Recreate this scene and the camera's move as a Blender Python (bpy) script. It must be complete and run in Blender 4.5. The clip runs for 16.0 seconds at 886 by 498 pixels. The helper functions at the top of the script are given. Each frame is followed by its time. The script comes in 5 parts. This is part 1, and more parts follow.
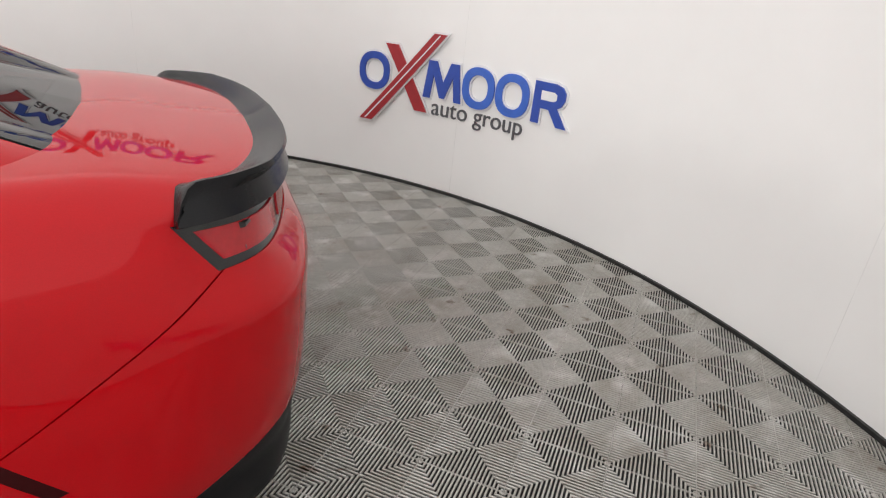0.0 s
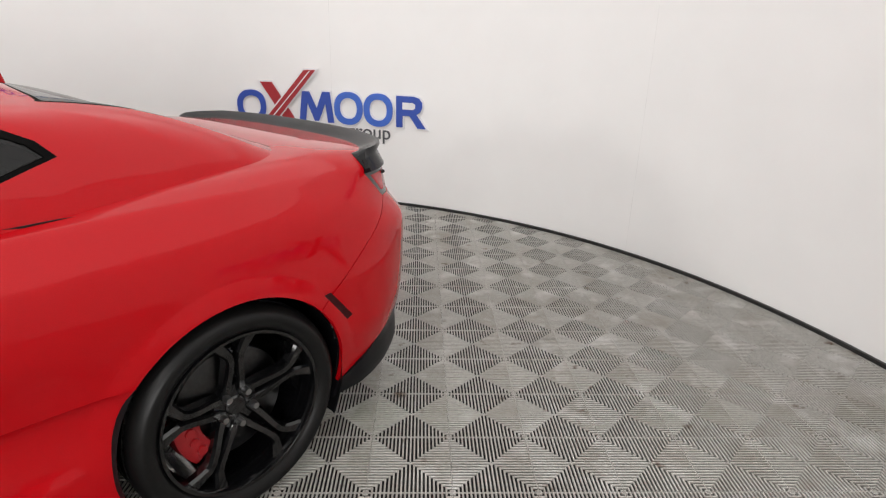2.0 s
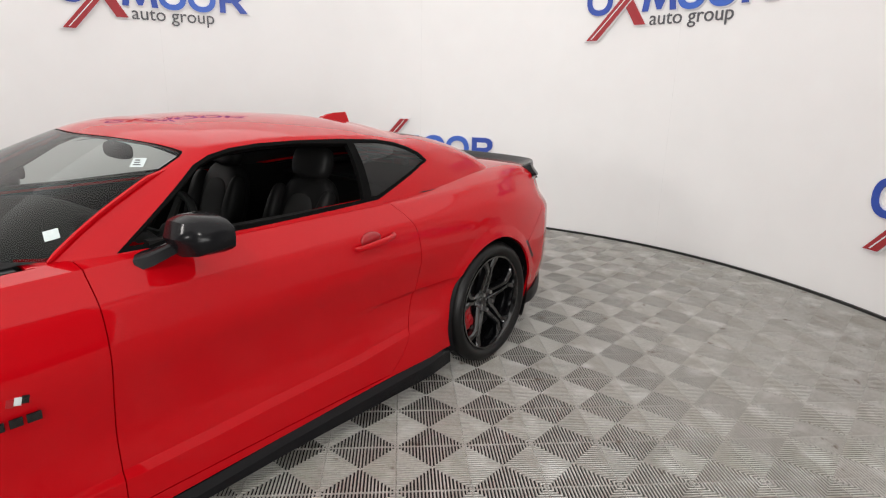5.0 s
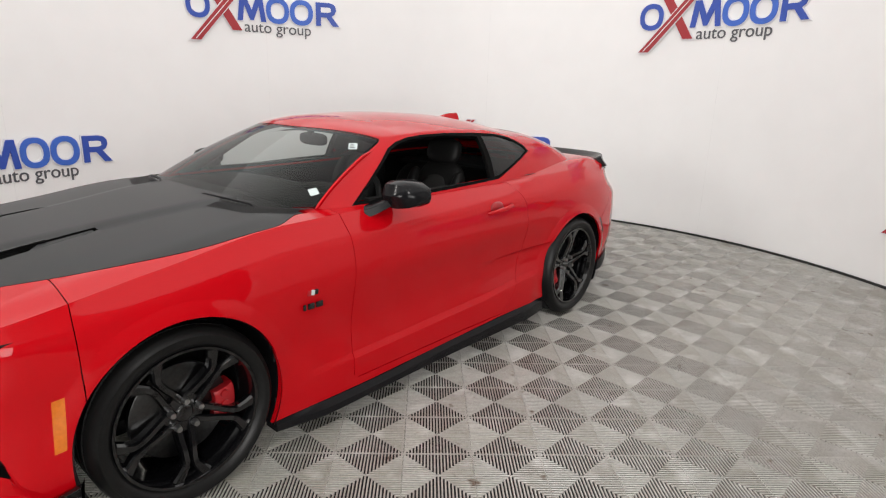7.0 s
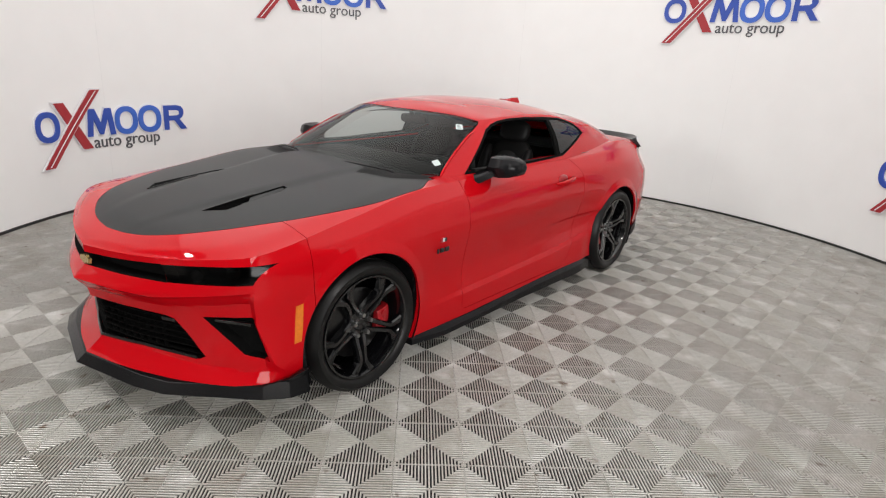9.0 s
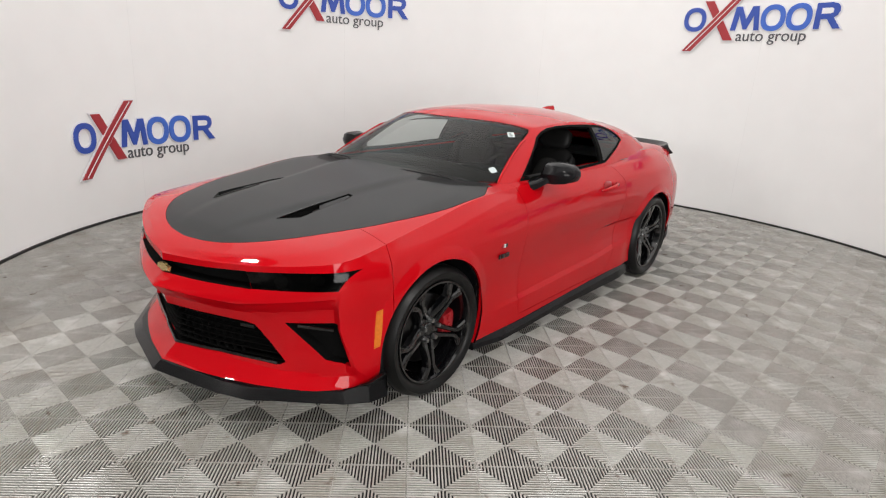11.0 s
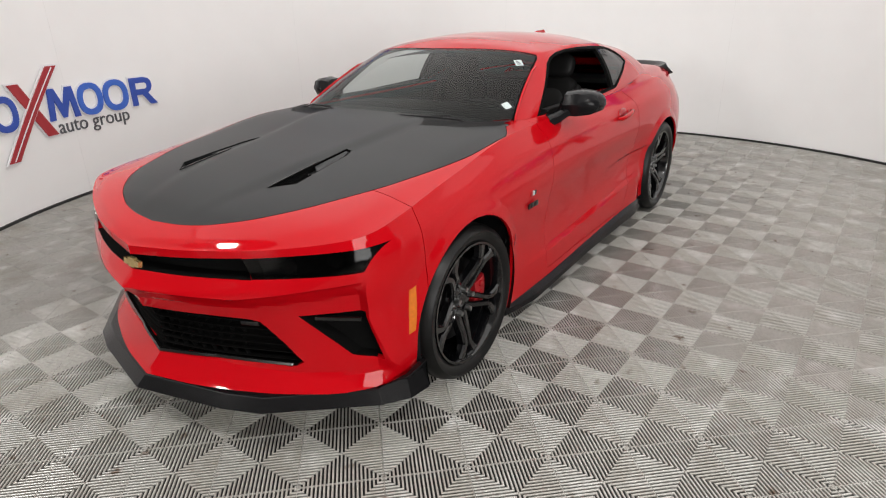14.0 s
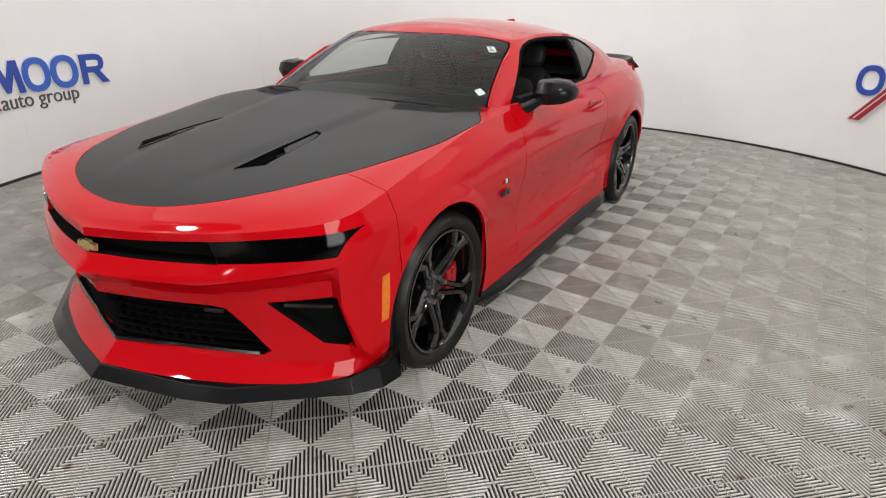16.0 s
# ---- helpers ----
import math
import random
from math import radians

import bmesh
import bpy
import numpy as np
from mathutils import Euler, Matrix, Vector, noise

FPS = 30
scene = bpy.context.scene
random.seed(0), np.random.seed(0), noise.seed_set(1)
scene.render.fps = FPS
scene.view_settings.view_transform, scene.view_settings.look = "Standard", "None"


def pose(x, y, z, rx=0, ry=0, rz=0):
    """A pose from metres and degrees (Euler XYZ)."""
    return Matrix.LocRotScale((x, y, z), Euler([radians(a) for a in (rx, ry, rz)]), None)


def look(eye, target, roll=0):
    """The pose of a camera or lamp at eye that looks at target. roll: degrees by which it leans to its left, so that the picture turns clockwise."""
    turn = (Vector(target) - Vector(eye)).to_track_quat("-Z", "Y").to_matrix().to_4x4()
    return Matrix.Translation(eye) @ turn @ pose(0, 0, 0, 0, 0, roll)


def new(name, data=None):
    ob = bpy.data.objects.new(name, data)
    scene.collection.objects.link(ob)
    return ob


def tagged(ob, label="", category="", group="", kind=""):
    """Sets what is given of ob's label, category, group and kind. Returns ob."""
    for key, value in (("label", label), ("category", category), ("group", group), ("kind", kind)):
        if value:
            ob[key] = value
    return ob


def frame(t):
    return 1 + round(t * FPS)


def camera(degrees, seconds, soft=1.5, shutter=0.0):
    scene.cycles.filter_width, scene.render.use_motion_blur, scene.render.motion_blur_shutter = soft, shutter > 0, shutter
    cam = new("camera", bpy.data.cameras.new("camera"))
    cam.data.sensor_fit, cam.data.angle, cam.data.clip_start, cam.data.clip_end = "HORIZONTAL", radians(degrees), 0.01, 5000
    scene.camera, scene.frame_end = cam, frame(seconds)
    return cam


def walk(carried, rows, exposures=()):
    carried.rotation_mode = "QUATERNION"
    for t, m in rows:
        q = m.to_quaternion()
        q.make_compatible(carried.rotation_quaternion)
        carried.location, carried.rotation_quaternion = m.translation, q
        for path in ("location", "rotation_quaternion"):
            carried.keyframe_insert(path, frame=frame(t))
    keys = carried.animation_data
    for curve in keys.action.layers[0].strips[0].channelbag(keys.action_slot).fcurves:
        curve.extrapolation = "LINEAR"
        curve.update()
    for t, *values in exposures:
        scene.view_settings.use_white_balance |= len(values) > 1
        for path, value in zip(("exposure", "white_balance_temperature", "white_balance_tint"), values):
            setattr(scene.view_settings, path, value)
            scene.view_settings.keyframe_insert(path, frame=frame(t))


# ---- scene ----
cam = camera(74.2, 16.0, soft=1.15)
PATH = [
    (0, (2.044, -1.934, 1.47), (2.904, -0.318, 0.667), 6.3),
    (0.5, (1.681, -2.037, 1.442), (2.757, -0.531, 0.684), 5.8),
    (1, (1.372, -2.198, 1.474), (2.613, -0.812, 0.741), 2.6),
    (1.5, (0.992, -2.339, 1.494), (2.355, -1.047, 0.805), 1.2),
    (2, (0.612, -2.389, 1.471), (2.048, -1.171, 0.797), 1.6),
    (2.5, (0.291, -2.489, 1.506), (1.77, -1.299, 0.876), 2.0),
    (3, (-0.076, -2.693, 1.507), (1.449, -1.53, 0.94), 1.8),
    (3.5, (-0.386, -2.692, 1.526), (1.15, -1.541, 0.961), 2.2),
    (4, (-0.691, -2.594, 1.497), (0.842, -1.422, 0.971), 1.6),
    (4.2, (-0.822, -2.621, 1.5), (0.705, -1.435, 0.988), 1.2),
    (6.3, (-1.853, -2.703, 1.539), (-0.356, -1.492, 1.0), 1.7),
    (6.5, (-1.97, -2.747, 1.528), (-0.46, -1.539, 1.015), 2.1),
    (7, (-2.26, -2.856, 1.534), (-0.798, -1.594, 1.014), 1.6),
    (7.5, (-2.521, -2.844, 1.539), (-1.134, -1.516, 0.98), 1.5),
    (8, (-2.883, -2.863, 1.627), (-1.491, -1.568, 1.007), 2.6),
    (8.2, (-2.993, -2.906, 1.624), (-1.584, -1.644, 0.976), 3.0),
    (10.3, (-3.464, -2.863, 1.67), (-1.947, -1.674, 1.136), 3.4),
    (10.5, (-3.505, -2.788, 1.654), (-2.006, -1.586, 1.102), 3.6),
    (11, (-3.514, -2.66, 1.622), (-2.033, -1.448, 1.042), 3.0),
    (11.5, (-3.436, -2.46, 1.588), (-1.975, -1.255, 0.943), 1.1),
    (12, (-3.413, -2.313, 1.587), (-1.948, -1.139, 0.898), 1.3),
    (12.5, (-3.474, -2.234, 1.598), (-1.974, -1.11, 0.899), 1.8),
    (13, (-3.504, -2.215, 1.584), (-1.987, -1.124, 0.87), 1.3),
    (13.5, (-3.415, -2.183, 1.538), (-1.893, -1.106, 0.814), 0.1),
    (14, (-3.331, -2.124, 1.513), (-1.81, -1.059, 0.769), -1.5),
    (14.5, (-3.321, -2.053, 1.522), (-1.766, -1.043, 0.772), -1.4),
    (15, (-3.328, -2.041, 1.494), (-1.744, -1.075, 0.747), -0.1),
    (15.5, (-3.334, -2.055, 1.48), (-1.751, -1.105, 0.711), 0.3),
    (16, (-3.33, -2.057, 1.476), (-1.744, -1.113, 0.706), 0.8),
]
walk(cam, [(t, look(eye, target, roll)) for t, eye, target, roll in PATH])

# ---- light ----
CX, CY, ROOM = 0.562, -0.124, 4.12   # the round booth: centre and radius
WALL_H = 3.7

world = bpy.data.worlds.new("world")
scene.world = world
world.use_nodes = True
world.node_tree.nodes["Background"].inputs[0].default_value = (1, 1, 1, 1)
world.node_tree.nodes["Background"].inputs[1].default_value = 0.02


def ceiling_lamp(x, y, watts, size=0.34, tint=(1, 0.965, 0.93)):
    """A round lamp flush with the ceiling."""
    lamp = bpy.data.lights.new("ceiling_lamp", "AREA")
    lamp.shape, lamp.size, lamp.energy, lamp.color = "DISK", size, watts, tint
    ob = new("ceiling_lamp", lamp)
    ob.matrix_world = pose(x, y, WALL_H - 0.03)
    return ob


# two round lamps over the open side of the booth
for x, y, watts in ((-3.9, 1.5, 78), (-2.9, -3.1, 60)):
    ceiling_lamp(x, y, watts)
# one wide pale fill panel, added unseen under the ceiling to light the booth evenly
panel = bpy.data.lights.new("overhead_fill", "AREA")
panel.shape, panel.size, panel.energy, panel.color = "DISK", 8.2, 190, (1, 0.985, 0.965)
new("overhead_fill", panel).matrix_world = pose(CX, CY, WALL_H - 0.02)
# a wide fill panel, added unseen far back in the hall, lights the open side and the car's left flank
key = bpy.data.lights.new("hall_fill", "AREA")
key.shape, key.size, key.size_y, key.energy, key.color = "RECTANGLE", 5.0, 2.8, 350, (1, 0.985, 0.965)
new("hall_fill", key).matrix_world = look((-5.0, -7.3, 2.0), (0.3, -0.5, 0.9))
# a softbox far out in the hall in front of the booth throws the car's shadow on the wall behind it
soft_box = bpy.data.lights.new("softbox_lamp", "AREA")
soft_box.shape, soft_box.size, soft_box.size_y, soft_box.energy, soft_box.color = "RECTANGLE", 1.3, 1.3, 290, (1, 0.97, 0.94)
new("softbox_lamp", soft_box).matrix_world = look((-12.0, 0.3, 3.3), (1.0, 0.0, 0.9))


# ---- materials ----
def material(name, colour, rough=0.5, metal=0.0, coat=0.0, noise_scale=0, spread=0.0, bump=0.0, coat_rough=0.03, stain=None, stain_scale=2.0, random_tint=0.0, spec=0.5):
    """A surface with grain at one scale (noise_scale, spread) and stains at another."""
    m = bpy.data.materials.new(name)
    m.use_nodes = True
    t = m.node_tree
    b = t.nodes["Principled BSDF"]
    b.inputs["Base Color"].default_value = (*colour, 1)
    b.inputs["Roughness"].default_value = rough
    b.inputs["Metallic"].default_value = metal
    b.inputs["Coat Weight"].default_value = coat
    b.inputs["Coat Roughness"].default_value = coat_rough
    b.inputs["Coat IOR"].default_value = 1.335
    b.inputs["Specular IOR Level"].default_value = spec
    m.diffuse_color = (*colour, 1)
    if noise_scale:
        co = t.nodes.new("ShaderNodeTexCoord")
        n1 = t.nodes.new("ShaderNodeTexNoise")
        n1.inputs["Scale"].default_value = noise_scale
        n1.inputs["Detail"].default_value = 5
        t.links.new(co.outputs["Object"], n1.inputs["Vector"])
        ramp = t.nodes.new("ShaderNodeMapRange")
        ramp.inputs["From Min"].default_value, ramp.inputs["From Max"].default_value = 0.3, 0.7
        ramp.inputs["To Min"].default_value, ramp.inputs["To Max"].default_value = 1 - spread, 1 + spread
        t.links.new(n1.outputs["Fac"], ramp.inputs["Value"])
        mul = t.nodes.new("ShaderNodeVectorMath")
        mul.operation = "SCALE"
        mul.inputs[0].default_value = colour
        t.links.new(ramp.outputs[0], mul.inputs["Scale"])
        out = mul.outputs[0]
        if stain:
            n2 = t.nodes.new("ShaderNodeTexNoise")
            n2.inputs["Scale"].default_value = stain_scale
            n2.inputs["Detail"].default_value = 7
            n2.inputs["Roughness"].default_value = 0.65
            t.links.new(co.outputs["Object"], n2.inputs["Vector"])
            r2 = t.nodes.new("ShaderNodeMapRange")
            r2.inputs["From Min"].default_value, r2.inputs["From Max"].default_value = 0.48, 0.72
            t.links.new(n2.outputs["Fac"], r2.inputs["Value"])
            mix = t.nodes.new("ShaderNodeMix")
            mix.data_type = "RGBA"
            t.links.new(r2.outputs[0], mix.inputs["Factor"])
            t.links.new(out, mix.inputs["A"])
            mix.inputs["B"].default_value = (*stain, 1)
            out = mix.outputs["Result"]
        if random_tint:
            info = t.nodes.new("ShaderNodeObjectInfo")
            r3 = t.nodes.new("ShaderNodeMapRange")
            r3.inputs["To Min"].default_value, r3.inputs["To Max"].default_value = 1 - random_tint, 1 + random_tint
            t.links.new(info.outputs["Random"], r3.inputs["Value"])
            m2 = t.nodes.new("ShaderNodeVectorMath")
            m2.operation = "SCALE"
            t.links.new(out, m2.inputs[0])
            t.links.new(r3.outputs[0], m2.inputs["Scale"])
            out = m2.outputs[0]
        t.links.new(out, b.inputs["Base Color"])
        if bump:
            bp = t.nodes.new("ShaderNodeBump")
            bp.inputs["Strength"].default_value = bump
            bp.inputs["Distance"].default_value = 0.002
            t.links.new(n1.outputs["Fac"], bp.inputs["Height"])
            t.links.new(bp.outputs[0], b.inputs["Normal"])
    return m


def glass(name, tint, rough=0.0, ior=1.45):
    """Thin tinted glass that lets light straight through."""
    m = bpy.data.materials.new(name)
    m.use_nodes = True
    t = m.node_tree
    t.nodes.clear()
    o = t.nodes.new("ShaderNodeOutputMaterial")
    mix = t.nodes.new("ShaderNodeMixShader")
    tr = t.nodes.new("ShaderNodeBsdfTransparent")
    tr.inputs[0].default_value = (*tint, 1)
    gl = t.nodes.new("ShaderNodeBsdfGlossy")
    gl.inputs["Roughness"].default_value = rough
    fr = t.nodes.new("ShaderNodeFresnel")
    fr.inputs["IOR"].default_value = ior
    t.links.new(fr.outputs[0], mix.inputs[0])
    t.links.new(tr.outputs[0], mix.inputs[1])
    t.links.new(gl.outputs[0], mix.inputs[2])
    t.links.new(mix.outputs[0], o.inputs[0])
    m.diffuse_color = (*tint, 0.3)
    return m


WALL = material("painted_wall", (0.87, 0.865, 0.86), 0.55, noise_scale=3.0, spread=0.012, bump=0.03)
HALL = material("hall_wall", (0.36, 0.352, 0.345), 0.8, noise_scale=3, spread=0.1)
CEIL = material("ceiling_paint", (0.5, 0.495, 0.49), 0.8, noise_scale=6, spread=0.02)
RIB = material("grey_plastic_rib", (0.42, 0.41, 0.38), 0.30, noise_scale=55, spread=0.14, bump=0.03, spec=0.75, stain=(0.30, 0.275, 0.235), stain_scale=3.2, random_tint=0.05)


def spots(m, colour, scale, lo, hi):
    """Adds scattered marks of a colour to a material."""
    t = m.node_tree
    b = t.nodes["Principled BSDF"]
    co = t.nodes.new("ShaderNodeNewGeometry")
    n = t.nodes.new("ShaderNodeTexNoise")
    n.inputs["Scale"].default_value, n.inputs["Detail"].default_value = scale, 3
    t.links.new(co.outputs["Position"], n.inputs["Vector"])
    r = t.nodes.new("ShaderNodeMapRange")
    r.inputs["From Min"].default_value, r.inputs["From Max"].default_value = lo, hi
    t.links.new(n.outputs["Fac"], r.inputs["Value"])
    mix = t.nodes.new("ShaderNodeMix")
    mix.data_type = "RGBA"
    t.links.new(r.outputs[0], mix.inputs["Factor"])
    t.links.new(b.inputs["Base Color"].links[0].from_socket, mix.inputs["A"])
    mix.inputs["B"].default_value = (*colour, 1)
    t.links.new(mix.outputs["Result"], b.inputs["Base Color"])


spots(RIB, (0.12, 0.075, 0.045), 9.0, 0.66, 0.74)
spots(RIB, (0.62, 0.612, 0.59), 6.0, 0.55, 0.78)
# dark underlay, its near-black also carrying the shade deep between the ribs
SHADED_BASE = material("shaded_tile_base", (0.008, 0.008, 0.008), 0.8, noise_scale=30, spread=0.3)
SEAM = material("black_trim", (0.018, 0.018, 0.018), 0.5, noise_scale=40, spread=0.2)
RED = material("red_car_paint", (0.44, 0.002, 0.006), 0.35, coat=1.0, noise_scale=400, spread=0.05, spec=0.0)
MATTE = material("satin_black_wrap", (0.010, 0.011, 0.012), 0.40, noise_scale=250, spread=0.15, bump=0.04, spec=0.28)
GLOSSBLACK = material("gloss_black_paint", (0.005, 0.005, 0.005), 0.22, coat=0.4, noise_scale=200, spread=0.1)
BLACKPLASTIC = material("black_plastic", (0.007, 0.007, 0.008), 0.42, noise_scale=300, spread=0.2, bump=0.08, spec=0.2)
RUBBER = material("tyre_rubber", (0.006, 0.006, 0.006), 0.38, noise_scale=120, spread=0.25, bump=0.1, spec=0.26)
SPLITTER = material("satin_black_splitter", (0.006, 0.006, 0.0065), 0.2, noise_scale=200, spread=0.15, bump=0.02, spec=0.28)
RIM = material("gloss_black_wheel", (0.003, 0.003, 0.0035), 0.12, coat=1.0, noise_scale=90, spread=0.15)
STEEL = material("brake_steel", (0.06, 0.06, 0.06), 0.3, metal=1.0, noise_scale=60, spread=0.15)
NUT = material("satin_steel_nut", (0.38, 0.38, 0.38), 0.3, metal=1.0, noise_scale=80, spread=0.1)
CHROME = material("chrome", (0.75, 0.75, 0.76), 0.12, metal=1.0, noise_scale=80, spread=0.05)
CALIPER = material("red_caliper", (0.30, 0.006, 0.010), 0.35, coat=0.5, noise_scale=90, spread=0.1)
AMBER = material("amber_lens", (0.60, 0.15, 0.008), 0.2, coat=1.0, noise_scale=60, spread=0.1)
GOLD = material("gold_emblem", (0.50, 0.37, 0.15), 0.25, metal=0.8, noise_scale=50, spread=0.1)
BLUE = material("blue_letter_face", (0.028, 0.075, 0.40), 0.4, noise_scale=20, spread=0.06)
LIGHTBLUE = material("light_blue_letter_face", (0.045, 0.135, 0.56), 0.4, noise_scale=20, spread=0.06)
LOGORED = material("red_letter_face", (0.36, 0.02, 0.028), 0.4, noise_scale=20, spread=0.06)
LOGOWHITE = material("white_letter_edge", (0.8, 0.8, 0.82), 0.4, noise_scale=20, spread=0.03)
GREY = material("grey_letter_face", (0.09, 0.09, 0.10), 0.45, noise_scale=20, spread=0.06)
WINDSCREEN = glass("windscreen_glass", (0.53, 0.59, 0.57), ior=1.34)
DARKGLASS = glass("tinted_glass", (0.10, 0.11, 0.11))
BACKGLASS = glass("tinted_back_glass", (0.10, 0.11, 0.11), ior=1.7)
SMOKE = glass("smoked_lens", (0.07, 0.07, 0.07), rough=0.12, ior=1.35)
MESHBLACK = material("grille_mesh", (0.003, 0.003, 0.003), 0.8, noise_scale=90, spread=0.2, spec=0.06)
REDLENS = material("red_lens", (0.40, 0.004, 0.010), 0.18, coat=0.35, noise_scale=70, spread=0.1)
SATIN = material("satin_black_plastic", (0.008, 0.008, 0.009), 0.2, noise_scale=300, spread=0.2, bump=0.02, spec=0.16)
DARKRED = material("dark_red_lens", (0.035, 0.002, 0.003), 0.4, noise_scale=70, spread=0.1, spec=0.15)
LEATHER = material("black_leather", (0.008, 0.0077, 0.0077), 0.55, noise_scale=180, spread=0.2, bump=0.15, spec=0.3)
PAPER = material("white_sticker", (0.55, 0.62, 0.62), 0.6, noise_scale=60, spread=0.05)


# ---- mesh helpers ----
def mesh_from(name, verts, faces, mat, smooth=True):
    me = bpy.data.meshes.new(name)
    me.from_pydata([tuple(v) for v in verts], [], [tuple(f) for f in faces])
    me.materials.append(mat)
    me.polygons.foreach_set("use_smooth", [smooth] * len(me.polygons))
    me.update()
    return me


def bm_mesh(name, bm, mat, smooth=True, sharp=35):
    """A mesh from a bmesh, smooth but for edges sharper than the given angle."""
    bm.normal_update()
    for f in bm.faces:
        f.smooth = smooth
    for e in bm.edges:
        e.smooth = not (len(e.link_faces) == 2 and e.calc_face_angle(0) > radians(sharp))
    me = bpy.data.meshes.new(name)
    bm.to_mesh(me)
    bm.free()
    for one in mat if isinstance(mat, (list, tuple)) else [mat]:
        me.materials.append(one)
    return me


def part(name, bm, mat, parent, label="", smooth=True, sharp=35):
    """Links a bmesh as one mesh object under a thing or under a part."""
    ob = new(name, bm if isinstance(bm, bpy.types.Mesh) else bm_mesh(name, bm, mat, smooth, sharp))
    ob.parent = parent
    if label:
        ob["label"] = label
    return ob


def thing(name, label, category, group="", at=None):
    ob = new(name)
    ob.empty_display_size = 0.1
    if at is not None:
        ob.matrix_world = at
    return tagged(ob, label, category, group)


def box(bm, x0, x1, y0, y1, z0, z1, bevel=0.0, m=None):
    """Adds a box, its edges bevelled."""
    made = bmesh.ops.create_cube(bm, size=1.0)["verts"]
    for v in made:
        v.co = Vector((x0 + (v.co.x + 0.5) * (x1 - x0), y0 + (v.co.y + 0.5) * (y1 - y0), z0 + (v.co.z + 0.5) * (z1 - z0)))
    if bevel:
        edges = list({e for v in made for e in v.link_edges})
        made = bmesh.ops.bevel(bm, geom=edges, offset=bevel, segments=2, affect="EDGES", profile=0.5)["verts"]
    if m is not None:
        bmesh.ops.transform(bm, matrix=m, verts=list({v for v in made}))
    return bm


def spline(knots, n):
    """n points along a smooth curve through the knots, evenly spaced by length."""
    k = np.array(knots, float)
    k = np.vstack([2 * k[0] - k[1], k, 2 * k[-1] - k[-2]])
    out = []
    for i in range(1, len(k) - 2):
        p0, p1, p2, p3 = k[i - 1], k[i], k[i + 1], k[i + 2]
        d = np.cumsum([0] + [max(np.linalg.norm(b - a), 1e-6) ** 0.5 for a, b in ((p0, p1), (p1, p2), (p2, p3))])
        for t in np.linspace(d[1], d[2], 24, endpoint=i == len(k) - 3):
            a1 = (d[1] - t) / d[1] * p0 + t / d[1] * p1
            a2 = (d[2] - t) / (d[2] - d[1]) * p1 + (t - d[1]) / (d[2] - d[1]) * p2
            a3 = (d[3] - t) / (d[3] - d[2]) * p2 + (t - d[2]) / (d[3] - d[2]) * p3
            b1 = (d[2] - t) / d[2] * a1 + t / d[2] * a2
            b2 = (d[3] - t) / (d[3] - d[1]) * a2 + (t - d[1]) / (d[3] - d[1]) * a3
            out.append((d[2] - t) / (d[2] - d[1]) * b1 + (t - d[1]) / (d[2] - d[1]) * b2)
    out = np.array(out)
    s = np.r_[0, np.cumsum(np.linalg.norm(np.diff(out, axis=0), axis=1))]
    return np.stack([np.interp(np.linspace(0, s[-1], n), s, c) for c in out.T], 1)


def ease(x, xs, ys):
    """Smooth monotone interpolation through the knots (xs, ys)."""
    xs, ys = np.array(xs, float), np.array(ys, float)
    h, d = np.diff(xs), np.diff(ys) / np.diff(xs)
    m = np.r_[d[0], [0 if a * b <= 0 else 2 * a * b / (a + b) for a, b in zip(d, d[1:])], d[-1]]
    x = np.clip(x, xs[0], xs[-1])
    i = np.clip(np.searchsorted(xs, x) - 1, 0, len(h) - 1)
    t = (x - xs[i]) / h[i]
    return (2 * t**3 - 3 * t**2 + 1) * ys[i] + (t**3 - 2 * t**2 + t) * h[i] * m[i] + (3 * t**2 - 2 * t**3) * ys[i + 1] + (t**3 - t**2) * h[i] * m[i + 1]


JOINT = material("joint_filler", (0.81, 0.805, 0.80), 0.6, noise_scale=9, spread=0.08)
# ---- the booth: wall, ceiling, floor ----
ARC0, ARC1 = -88, 158   # the wall's ends, degrees round the centre; open towards the camera


def ring_wall(bm, r0, r1, z0, z1, n=164):
    rows = []
    turns = [radians(ARC0 + (ARC1 - ARC0) * i / n) for i in range(n + 1)]
    for r, z in ((r0, z0), (r0, z1), (r1, z1), (r1, z0)):
        rows.append([bm.verts.new((CX + r * math.cos(a), CY + r * math.sin(a), z)) for a in turns])
    for k in range(4):
        a, b = rows[k], rows[(k + 1) % 4]
        for i in range(n):
            bm.faces.new((a[i], a[i + 1], b[i + 1], b[i]))
    for i in (0, n):
        bm.faces.new([row[i] for row in rows])
    bmesh.ops.recalc_face_normals(bm, faces=bm.faces)
    return bm


wall = tagged(new("wall_round", bm_mesh("wall_round", ring_wall(bmesh.new(), ROOM, ROOM + 0.12, 0.0, WALL_H), WALL)),
              "white painted curved wall panels of a round photo booth", "wall", kind="structure")
for n in range(6):
    # a narrow filled joint where two wall panels meet
    a = radians(-48.2 + 39.3 * n)
    bm = box(bmesh.new(), -0.004, 0.001, -0.0018, 0.0018, 0.03, WALL_H, 0.0, Matrix.Translation((CX + ROOM * math.cos(a), CY + ROOM * math.sin(a), 0)) @ Matrix.Rotation(a + math.pi, 4, "Z"))
    joint = new("panel_joint", bm_mesh("panel_joint", bm, JOINT, smooth=False))
    joint.parent = wall
